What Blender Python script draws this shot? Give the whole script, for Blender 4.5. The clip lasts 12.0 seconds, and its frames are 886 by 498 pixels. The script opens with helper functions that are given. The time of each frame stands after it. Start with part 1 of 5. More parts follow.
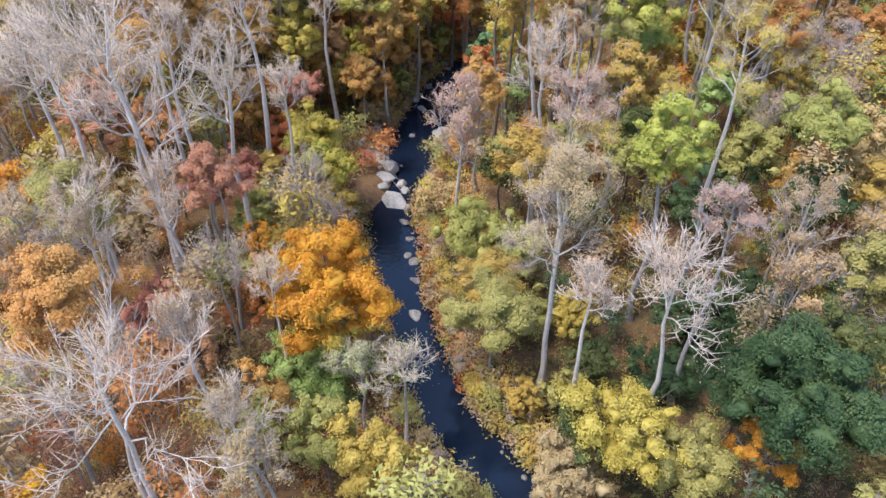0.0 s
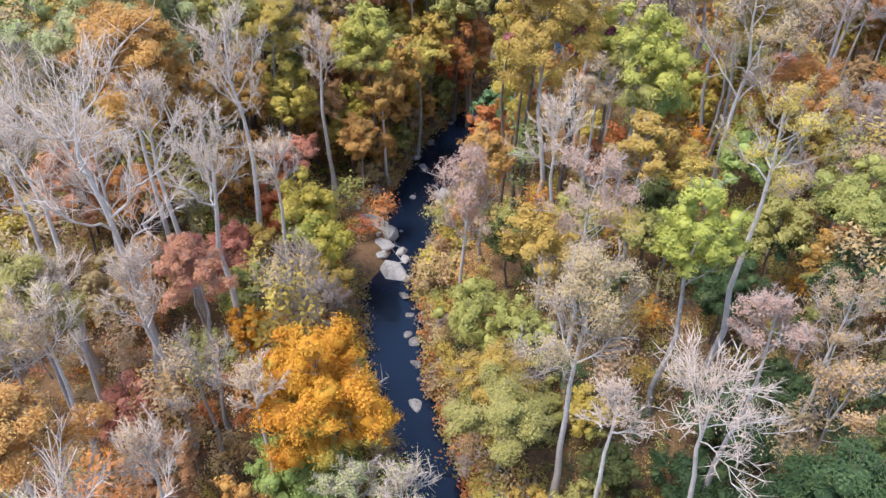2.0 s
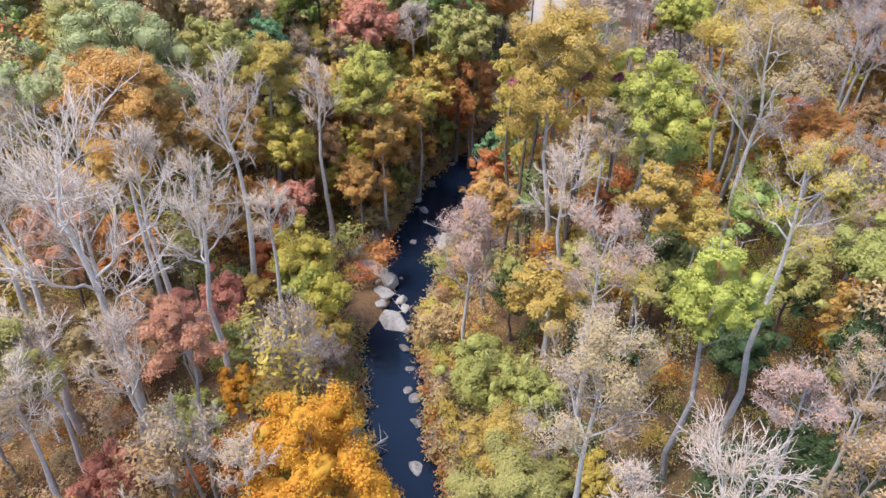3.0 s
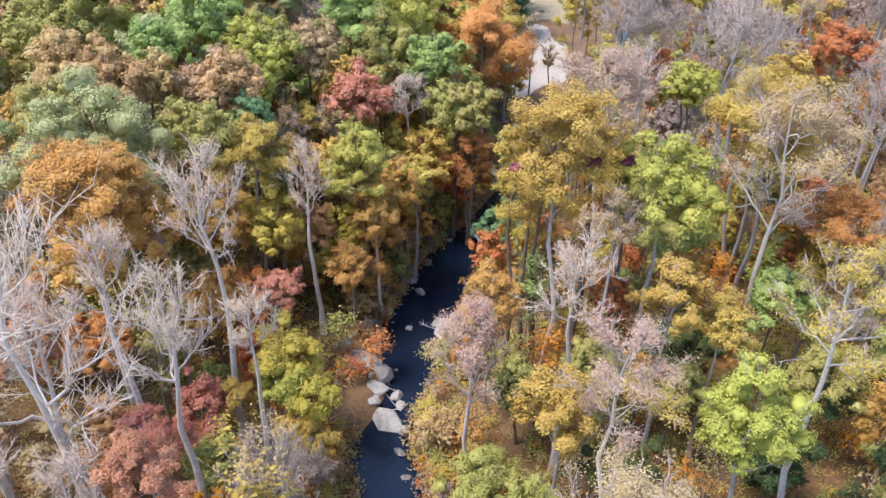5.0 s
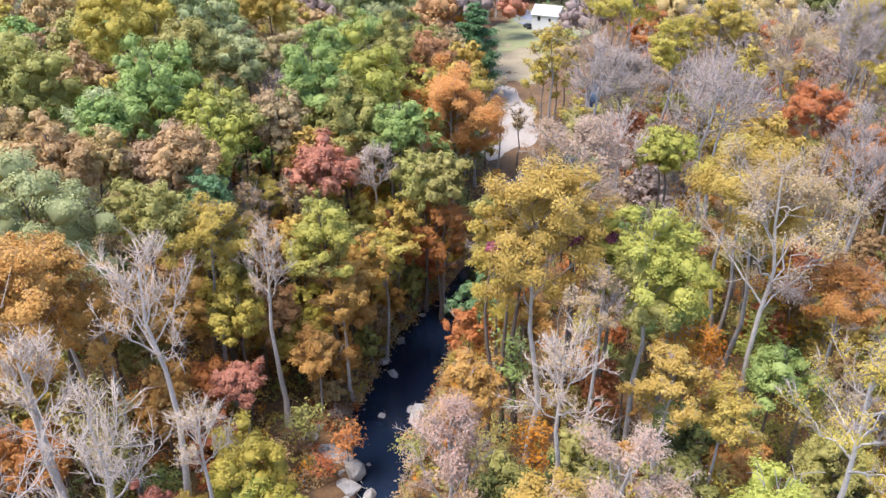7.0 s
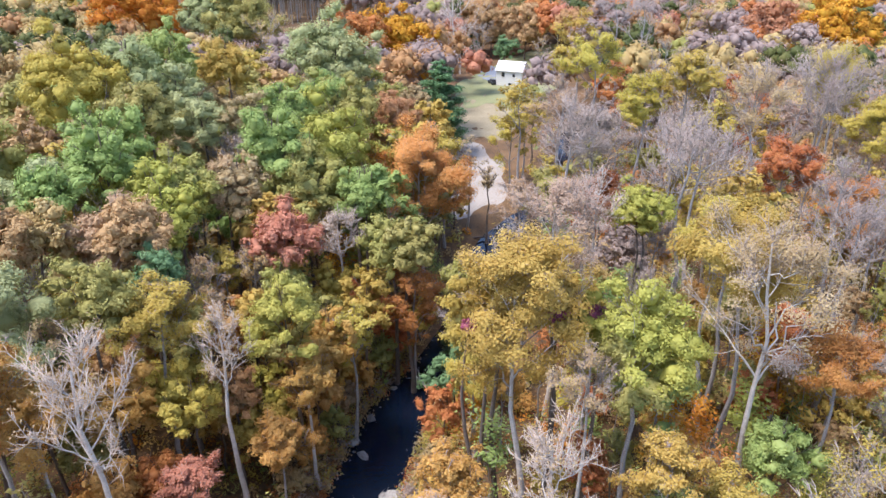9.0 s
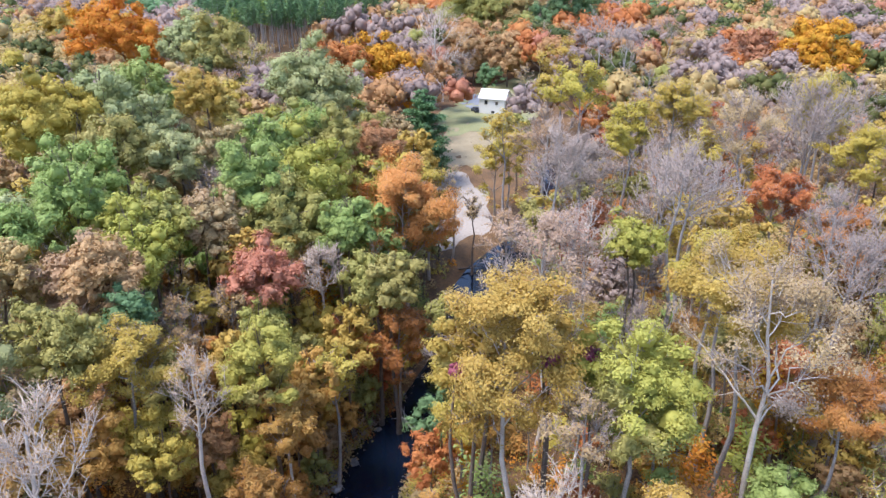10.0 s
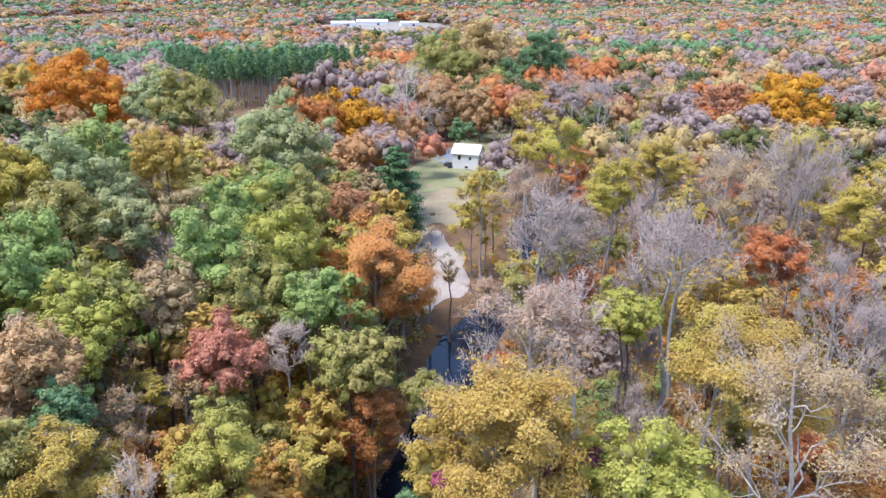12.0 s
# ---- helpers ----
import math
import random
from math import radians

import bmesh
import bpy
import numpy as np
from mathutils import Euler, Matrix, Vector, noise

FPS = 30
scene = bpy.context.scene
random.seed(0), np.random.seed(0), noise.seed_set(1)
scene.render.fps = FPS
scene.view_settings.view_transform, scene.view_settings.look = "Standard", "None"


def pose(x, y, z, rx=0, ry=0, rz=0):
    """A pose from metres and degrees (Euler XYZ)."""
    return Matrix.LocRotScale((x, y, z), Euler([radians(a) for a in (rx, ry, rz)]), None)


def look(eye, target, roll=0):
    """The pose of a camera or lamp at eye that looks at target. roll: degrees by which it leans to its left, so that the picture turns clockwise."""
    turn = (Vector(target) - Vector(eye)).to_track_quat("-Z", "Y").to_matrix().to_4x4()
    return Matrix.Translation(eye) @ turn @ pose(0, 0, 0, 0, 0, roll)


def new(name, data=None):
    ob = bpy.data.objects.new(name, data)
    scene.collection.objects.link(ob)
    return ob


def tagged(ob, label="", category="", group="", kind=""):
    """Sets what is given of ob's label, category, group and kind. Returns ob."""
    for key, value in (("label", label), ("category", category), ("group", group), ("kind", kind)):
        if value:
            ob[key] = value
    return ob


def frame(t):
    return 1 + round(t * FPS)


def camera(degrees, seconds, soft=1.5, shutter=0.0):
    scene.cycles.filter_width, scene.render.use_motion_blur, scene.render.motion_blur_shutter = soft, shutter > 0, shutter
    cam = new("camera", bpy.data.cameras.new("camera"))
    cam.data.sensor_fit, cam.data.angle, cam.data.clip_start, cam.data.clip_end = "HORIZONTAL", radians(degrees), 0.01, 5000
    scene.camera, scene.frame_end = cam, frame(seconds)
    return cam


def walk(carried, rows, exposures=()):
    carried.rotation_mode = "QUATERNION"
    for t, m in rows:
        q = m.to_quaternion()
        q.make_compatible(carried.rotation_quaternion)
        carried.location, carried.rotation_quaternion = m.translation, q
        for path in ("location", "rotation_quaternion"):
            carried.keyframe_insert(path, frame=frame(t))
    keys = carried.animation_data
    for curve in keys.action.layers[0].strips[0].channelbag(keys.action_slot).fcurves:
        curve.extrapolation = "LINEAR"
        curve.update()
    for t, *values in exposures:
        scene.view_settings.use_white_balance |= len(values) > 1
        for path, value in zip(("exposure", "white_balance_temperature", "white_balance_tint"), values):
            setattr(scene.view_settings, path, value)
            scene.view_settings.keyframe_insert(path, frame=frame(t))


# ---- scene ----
cam = camera(61.6, 12.0, soft=1.45)
SKY, SUN = 0.14, 2.2
PATH = [
    (0, (1.028, -0.741, 51.815), (0.977, 0.626, 50.646), 0.2),
    (0.5, (0.924, 1.092, 51.895), (0.87, 2.467, 50.734), 0.2),
    (1, (0.773, 2.958, 52.023), (0.72, 4.339, 50.868), 0.3),
    (1.5, (0.6, 4.778, 52.123), (0.547, 6.169, 50.981), 0.4),
    (2, (0.402, 6.675, 52.238), (0.35, 8.084, 51.117), 0.4),
    (2.5, (0.157, 8.521, 52.294), (0.106, 9.95, 51.199), 0.5),
    (3, (-0.044, 10.272, 52.323), (-0.095, 11.72, 51.255), 0.6),
    (3.2, (-0.124, 10.966, 52.327), (-0.174, 12.423, 51.269), 0.5),
    (4.8, (-0.419, 16.309, 52.457), (-0.468, 17.817, 51.477), 0.4),
    (5, (-0.456, 16.919, 52.452), (-0.501, 18.436, 51.484), 0.3),
    (5.5, (-0.535, 18.384, 52.401), (-0.563, 19.918, 51.459), 0.2),
    (6, (-0.567, 19.732, 52.336), (-0.581, 21.283, 51.423), 0.1),
    (6.5, (-0.581, 21.049, 52.258), (-0.576, 22.618, 51.374), 0.1),
    (7, (-0.612, 22.328, 52.214), (-0.59, 23.912, 51.358), -0.0),
    (7.2, (-0.617, 22.801, 52.206), (-0.587, 24.39, 51.362), -0.2),
    (8.8, (-0.666, 26.642, 51.947), (-0.573, 28.273, 51.19), -0.2),
    (9, (-0.663, 27.141, 51.939), (-0.563, 28.777, 51.193), -0.2),
    (9.5, (-0.659, 28.472, 51.883), (-0.538, 30.119, 51.165), -0.2),
    (10, (-0.611, 30.004, 51.801), (-0.47, 31.661, 51.112), -0.2),
    (10.5, (-0.591, 31.627, 51.735), (-0.428, 33.293, 51.073), -0.2),
    (11, (-0.561, 33.327, 51.703), (-0.373, 35.002, 51.07), -0.2),
    (11.5, (-0.507, 34.991, 51.694), (-0.308, 36.675, 51.089), -0.1),
    (12, (-0.442, 36.664, 51.705), (-0.23, 38.357, 51.129), -0.1),
]
walk(cam, [(t, look(eye, target, roll)) for t, eye, target, roll in PATH],
     exposures=[(0, 1.17, 6080, 14), (7, 1.3, 6250, 17), (12, 1.13, 5900, 17)])

# ---- light ----
world = bpy.data.worlds.new("overcast_sky")
scene.world = world
world.use_nodes = True
wn = world.node_tree
sky = wn.nodes.new("ShaderNodeTexSky")
sky.sky_type = 'NISHITA'
sky.sun_disc = False
sky.sun_elevation = radians(66)
sky.sun_rotation = radians(250)
sky.dust_density = 0.8
wn.links.new(sky.outputs[0], wn.nodes["Background"].inputs[0])
wn.nodes["Background"].inputs[1].default_value = SKY
sun_data = bpy.data.lights.new("sun", 'SUN')
sun_data.energy = SUN
sun_data.angle = radians(24)
sun_data.color = (1.0, 0.95, 0.88)
sun = new("sun", sun_data)
sun.matrix_world = look((-25, -9, 60), (0, 0, 0))


# ---- materials ----
def material(name):
    m = bpy.data.materials.new(name)
    m.use_nodes = True
    return m, m.node_tree.nodes, m.node_tree.links, m.node_tree.nodes["Principled BSDF"]


def ramp_node(nodes, colours):
    r = nodes.new("ShaderNodeValToRGB")
    els = r.color_ramp.elements
    while len(els) < len(colours):
        els.new(0.5)
    for i, c in enumerate(colours):
        els[i].position = i / (len(colours) - 1)
        els[i].color = (*c, 1)
    return r


def leaf_material(name, a, b, c, patch_size=0.35, single=0.3, tag="leaf_", fine=1.7):
    """Leaves: colour varies by patch and clump of the crown, a little leaf by leaf, and tree by tree; light passes through."""
    m, n, l, p = material(tag + name)
    geo = n.new("ShaderNodeNewGeometry")
    info = n.new("ShaderNodeObjectInfo")
    tc = n.new("ShaderNodeTexCoord")
    vary = []
    for scale, amount in ((patch_size, 1.1), (fine, 0.75)):
        noi = n.new("ShaderNodeTexNoise")
        noi.inputs["Scale"].default_value = scale
        noi.inputs["Detail"].default_value = 2
        l.new(tc.outputs["Object"], noi.inputs["Vector"])
        k = n.new("ShaderNodeMath")
        k.operation = 'MULTIPLY_ADD'
        l.new(noi.outputs["Fac"], k.inputs[0])
        k.inputs[1].default_value = amount
        k.inputs[2].default_value = 0.25 - amount / 2
        vary.append(k)
    both = n.new("ShaderNodeMath")
    both.operation = 'ADD'
    l.new(vary[0].outputs[0], both.inputs[0])
    l.new(vary[1].outputs[0], both.inputs[1])
    mixv = n.new("ShaderNodeMath")
    mixv.operation = 'MULTIPLY_ADD'
    l.new(geo.outputs["Random Per Island"], mixv.inputs[0])
    mixv.inputs[1].default_value = single
    shift = n.new("ShaderNodeMath")
    shift.operation = 'SUBTRACT'
    l.new(both.outputs[0], shift.inputs[0])
    shift.inputs[1].default_value = single / 2
    l.new(shift.outputs[0], mixv.inputs[2])
    r = ramp_node(n, [c, a, b])
    l.new(mixv.outputs[0], r.inputs[0])
    hsv = n.new("ShaderNodeHueSaturation")
    hue = n.new("ShaderNodeMapRange")
    hue.inputs[3].default_value = 0.486
    hue.inputs[4].default_value = 0.514
    l.new(info.outputs["Random"], hue.inputs[0])
    l.new(hue.outputs[0], hsv.inputs["Hue"])
    val = n.new("ShaderNodeMapRange")
    val.inputs[3].default_value = 1 - 0.25 * single
    val.inputs[4].default_value = 1 + 0.25 * single
    l.new(geo.outputs["Random Per Island"], val.inputs[0])
    l.new(val.outputs[0], hsv.inputs["Value"])
    l.new(r.outputs[0], hsv.inputs["Color"])
    l.new(hsv.outputs[0], p.inputs["Base Color"])
    p.inputs["Roughness"].default_value = 0.65
    p.inputs["Specular IOR Level"].default_value = 0.25
    tr = n.new("ShaderNodeBsdfTranslucent")
    l.new(hsv.outputs[0], tr.inputs["Color"])
    mx = n.new("ShaderNodeMixShader")
    mx.inputs[0].default_value = 0.22
    l.new(p.outputs[0], mx.inputs[1])
    l.new(tr.outputs[0], mx.inputs[2])
    l.new(mx.outputs[0], n["Material Output"].inputs[0])
    return m


def mottled(name, colours, scale, rough=0.9, bump=0.3, fine=8.0, coarse_mix=0.5):
    m, n, l, p = material(name)
    tc = n.new("ShaderNodeTexCoord")
    n1 = n.new("ShaderNodeTexNoise")
    n1.inputs["Scale"].default_value = scale
    n1.inputs["Detail"].default_value = 6
    n1.inputs["Roughness"].default_value = 0.65
    n2 = n.new("ShaderNodeTexNoise")
    n2.inputs["Scale"].default_value = scale * fine
    n2.inputs["Detail"].default_value = 4
    l.new(tc.outputs["Object"], n1.inputs["Vector"])
    l.new(tc.outputs["Object"], n2.inputs["Vector"])
    mix = n.new("ShaderNodeMix")
    mix.inputs[0].default_value = coarse_mix
    l.new(n1.outputs["Fac"], mix.inputs[2])
    l.new(n2.outputs["Fac"], mix.inputs[3])
    st = n.new("ShaderNodeMapRange")
    st.inputs[1].default_value = 0.32
    st.inputs[2].default_value = 0.68
    l.new(mix.outputs[0], st.inputs[0])
    r = ramp_node(n, colours)
    l.new(st.outputs[0], r.inputs[0])
    l.new(r.outputs[0], p.inputs["Base Color"])
    p.inputs["Roughness"].default_value = rough
    b = n.new("ShaderNodeBump")
    b.inputs["Strength"].default_value = bump
    b.inputs["Distance"].default_value = 0.1
    l.new(n2.outputs["Fac"], b.inputs["Height"])
    l.new(b.outputs[0], p.inputs["Normal"])
    return m


LEAF, FAR = {}, {}


def leaves(name, a, b, c):
    """The same leaves seen near (leaf by leaf) and far off (crown by crown)."""
    LEAF[name] = leaf_material(name, a, b, c)
    FAR[name] = leaf_material(name, a, b, c, 0.05, 0.15, "far_", 0.4)


leaves("orange", (.66, .30, .03), (.72, .44, .05), (.56, .19, .025))
leaves("rust", (.56, .22, .07), (.63, .30, .09), (.43, .14, .04))
leaves("red", (.57, .25, .15), (.63, .33, .20), (.45, .17, .10))
leaves("pink", (.53, .36, .26), (.59, .43, .32), (.44, .28, .19))
leaves("tan", (.50, .36, .19), (.57, .44, .26), (.40, .26, .12))
leaves("yellow", (.55, .43, .08), (.61, .50, .14), (.46, .34, .06))
leaves("gold", (.54, .40, .085), (.61, .48, .13), (.43, .29, .055))
leaves("lime", (.45, .44, .09), (.55, .52, .12), (.32, .34, .07))
leaves("olive", (.41, .38, .11), (.51, .47, .16), (.30, .29, .08))
leaves("pale", (.43, .45, .20), (.52, .53, .26), (.33, .36, .15))
leaves("green", (.33, .42, .12), (.42, .50, .17), (.21, .30, .08))
leaves("deep", (.07, .12, .045), (.13, .17, .055), (.04, .07, .03))
leaves("pine", (.18, .30, .13), (.24, .37, .16), (.11, .20, .085))
leaves("mauve", (.385, .30, .245), (.45, .365, .305), (.30, .225, .18))
leaves("brown", (.56, .39, .17), (.62, .46, .23), (.43, .27, .11))
leaves("flame", (.70, .29, .10), (.74, .38, .14), (.58, .20, .06))
leaves("moss", (.13, .15, .045), (.23, .20, .055), (.07, .11, .04))
leaves("amber", (.60, .34, .09), (.66, .43, .14), (.50, .23, .05))
leaves("copper", (.50, .29, .12), (.58, .37, .17), (.39, .20, .08))
leaves("magenta", (.36, .09, .15), (.42, .13, .18), (.25, .06, .09))

BARK = {
    "white": mottled("bark_white", ((.38, .33, .28), (.60, .54, .48), (.68, .63, .57)), 1.2, bump=0.2),
    "grey": mottled("bark_grey", ((.20, .18, .16), (.38, .35, .32), (.48, .45, .42)), 1.2, bump=0.3),
    "brown": mottled("bark_brown", ((.09, .065, .05), (.17, .13, .10), (.25, .20, .16)), 1.5, bump=0.5),
}
M_TWIG = {
    "white": mottled("twig_pale", ((.42, .33, .26), (.59, .48, .39), (.66, .56, .47)), 0.6, bump=0.1),
    "grey": mottled("twig_grey", ((.24, .19, .16), (.38, .31, .27), (.46, .39, .34)), 0.6, bump=0.1),
    "brown": mottled("twig_brown", ((.13, .10, .08), (.22, .17, .13), (.30, .24, .19)), 0.6, bump=0.1),
}
M_GROUND = mottled("leaf_litter", ((.045, .03, .018), (.13, .08, .04), (.22, .12, .05), (.17, .13, .07)), 0.22, fine=14, bump=0.6)
M_SAND = mottled("sand", ((.29, .25, .21), (.41, .36, .31), (.47, .42, .37)), 0.12, fine=20)
M_GRASS = mottled("lawn_grass", ((.19, .22, .09), (.27, .28, .13), (.36, .33, .18)), 0.1, fine=30)
M_DRY = mottled("dry_grass", ((.24, .20, .11), (.34, .28, .17), (.42, .35, .23)), 0.2, fine=20)
M_FIELD = mottled("pale_field", ((.25, .22, .17), (.32, .28, .22), (.37, .33, .27)), 0.01, fine=20)
M_ROCK = mottled("stone", ((.11, .10, .09), (.36, .33, .29), (.46, .43, .39), (.50, .47, .43)), 0.55, fine=6, bump=0.5)
M_WETROCK = mottled("wet_stone", ((.08, .075, .07), (.22, .20, .18), (.36, .33, .30)), 1.0, fine=6, rough=0.5, bump=0.5)
M_WHITE = mottled("white_siding", ((.70, .70, .69), (.76, .76, .75), (.80, .80, .79)), 2.0, rough=0.6, bump=0.05)
M_ROOF = mottled("pale_roof", ((.62, .61, .60), (.70, .69, .68), (.75, .74, .73)), 2.0, rough=0.7, bump=0.1)
M_DARK = mottled("dark_opening", ((.02, .02, .025), (.03, .03, .035), (.05, .05, .055)), 2.0, rough=0.3)
M_GRAVEL = mottled("gravel_drive", ((.18, .19, .21), (.25, .27, .30), (.31, .33, .36)), 0.5, fine=10)


def water_material():
    m, n, l, p = material("stream_water")
    # Base colour carries the blue that the sky's reflection gives the water.
    p.inputs["Base Color"].default_value = (.007, .014, .030, 1)
    p.inputs["Roughness"].default_value = 0.06
    p.inputs["IOR"].default_value = 1.45
    tc = n.new("ShaderNodeTexCoord")
    noi = n.new("ShaderNodeTexNoise")
    noi.inputs["Scale"].default_value = 1.6
    noi.inputs["Detail"].default_value = 4
    l.new(tc.outputs["Object"], noi.inputs["Vector"])
    b = n.new("ShaderNodeBump")
    b.inputs["Strength"].default_value = 0.12
    b.inputs["Distance"].default_value = 0.15
    l.new(noi.outputs["Fac"], b.inputs["Height"])
    l.new(b.outputs[0], p.inputs["Normal"])
    return m


M_WATER = water_material()


# ---- mesh helpers ----
def mesh_of(name, verts, faces, mats, smooth=False):
    """A mesh from arrays of points and of faces with equal corner counts."""
    me = bpy.data.meshes.new(name)
    verts = np.asarray(verts, dtype=np.float32)
    faces = np.asarray(faces, dtype=np.int32)
    nf, k = faces.shape
    me.vertices.add(len(verts))
    me.vertices.foreach_set("co", verts.ravel())
    me.loops.add(nf * k)
    me.loops.foreach_set("vertex_index", faces.ravel())
    me.polygons.add(nf)
    me.polygons.foreach_set("loop_start", np.arange(0, nf * k, k, dtype=np.int32))
    if smooth:
        me.polygons.foreach_set("use_smooth", np.ones(nf, dtype=bool))
    for mat in mats if isinstance(mats, (list, tuple)) else [mats]:
        me.materials.append(mat)
    me.update(calc_edges=True)
    return me


def part(name, data, parent, label=""):
    ob = new(name, data)
    ob.parent = parent
    return tagged(ob, label)


def part_bm(name, bm, mat, parent, label=""):
    me = bpy.data.meshes.new(name)
    bm.to_mesh(me)
    bm.free()
    me.materials.append(mat)
    return part(name, me, parent, label)


def unit(v):
    return v / np.maximum(np.linalg.norm(v, axis=-1, keepdims=True), 1e-9)


def tubes(pts, rad, sides):
    """Tapered tubes along many lines at once. pts: lines x points x 3; rad: lines x points."""
    nb, npt, _ = pts.shape
    d = unit(pts[:, -1] - pts[:, 0])
    ref = np.where(np.abs(d[:, 2:3]) > 0.9, np.array([[1.0, 0, 0]]), np.array([[0, 0, 1.0]]))
    u = unit(np.cross(d, ref))
    v = np.cross(d, u)
    a = np.arange(sides) * 2 * np.pi / sides
    ring = u[:, None, :] * np.cos(a)[None, :, None] + v[:, None, :] * np.sin(a)[None, :, None]
    verts = pts[:, :, None, :] + ring[:, None, :, :] * rad[:, :, None, None]
    i = np.arange(sides)
    j = (i + 1) % sides
    tri = np.concatenate([np.stack([i, j, j + sides], 1), np.stack([i, j + sides, i + sides], 1)])
    seg = (np.arange(npt - 1) * sides)[:, None, None] + tri[None]
    faces = (np.arange(nb) * npt * sides)[:, None, None, None] + seg[None]
    return verts.reshape(-1, 3), faces.reshape(-1, 3)


def spikes(line, r):
    """Twigs that taper to a point. line: twigs x 2 x 3."""
    d = unit(line[:, 1] - line[:, 0])
    u = unit(np.cross(d, np.array([[0.3, 0.2, 0.93]])))
    v = np.cross(d, u)
    a = np.arange(3) * 2 * np.pi / 3
    ring = line[:, 0, None] + r * (u[:, None] * np.cos(a)[None, :, None] + v[:, None] * np.sin(a)[None, :, None])
    verts = np.concatenate([ring, line[:, 1, None]], 1)
    f = np.array([[0, 1, 3], [1, 2, 3], [2, 0, 3]])
    return verts.reshape(-1, 3), ((np.arange(len(line)) * 4)[:, None, None] + f[None]).reshape(-1, 3)


def ball(level):
    """Points on a sphere, and its triangles."""
    bm = bmesh.new()
    bmesh.ops.create_icosphere(bm, subdivisions=level, radius=1.0)
    v = np.array([q.co for q in bm.verts])
    f = np.array([[q.index for q in t.verts] for t in bm.faces])
    bm.free()
    return v, f


BALL = [ball(1), ball(2), ball(3)]


def lump_cores(rng, c, r, level, rough=0.2):
    """The closed inner masses of leaf clumps, knobbly all over."""
    bv, bf = BALL[level]
    k = rng.normal(0, 1, (3, 3)) * 4.0
    k2 = rng.normal(0, 1, (3, 3)) * 9.0
    ph = rng.uniform(0, 6.28, (len(c), 6))
    w = sum(np.sin(bv @ k[i] + ph[:, i:i + 1]) for i in range(3)) / 3 + 0.6 * sum(np.sin(bv @ k2[i] + ph[:, 3 + i:4 + i]) for i in range(3)) / 3
    v = c[:, None] + bv[None] * (r[:, None] * (1 + rough * w))[:, :, None] * np.array([1, 1, 0.85])
    f = (np.arange(len(c)) * len(bv))[:, None, None] + bf[None]
    return v.reshape(-1, 3), f.reshape(-1, 3)


def merged(groups):
    vs, fs, off = [], [], 0
    for v, f in groups:
        vs.append(v)
        fs.append(f + off)
        off += len(v)
    return np.concatenate(vs), np.concatenate(fs)


def cards(rng, pos, nrm, size):
    """Leaf sprays: one pointed blade at each place, facing along nrm."""
    n = len(pos)
    t = unit(np.cross(nrm, rng.normal(size=(n, 3))))
    b = np.cross(nrm, t)
    s = (size * rng.uniform(0.6, 1.25, n))[:, None]
    w = s * rng.uniform(0.45, 0.85, n)[:, None]
    off = rng.uniform(-0.4, 0.4, n)[:, None]
    v = np.stack([pos - t * s * 0.45 - b * w * (0.5 + off * 0.5), pos - t * s * 0.35 + b * w * (0.5 - off * 0.5), pos + t * s * 0.6 + b * w * off], 1)
    return v.reshape(-1, 3), np.arange(n * 3).reshape(n, 3)


def bezier(a, c, b, n):
    u = np.linspace(0, 1, n)[None, :, None]
    return (1 - u) ** 2 * a[:, None] + 2 * u * (1 - u) * c[:, None] + u ** 2 * b[:, None]


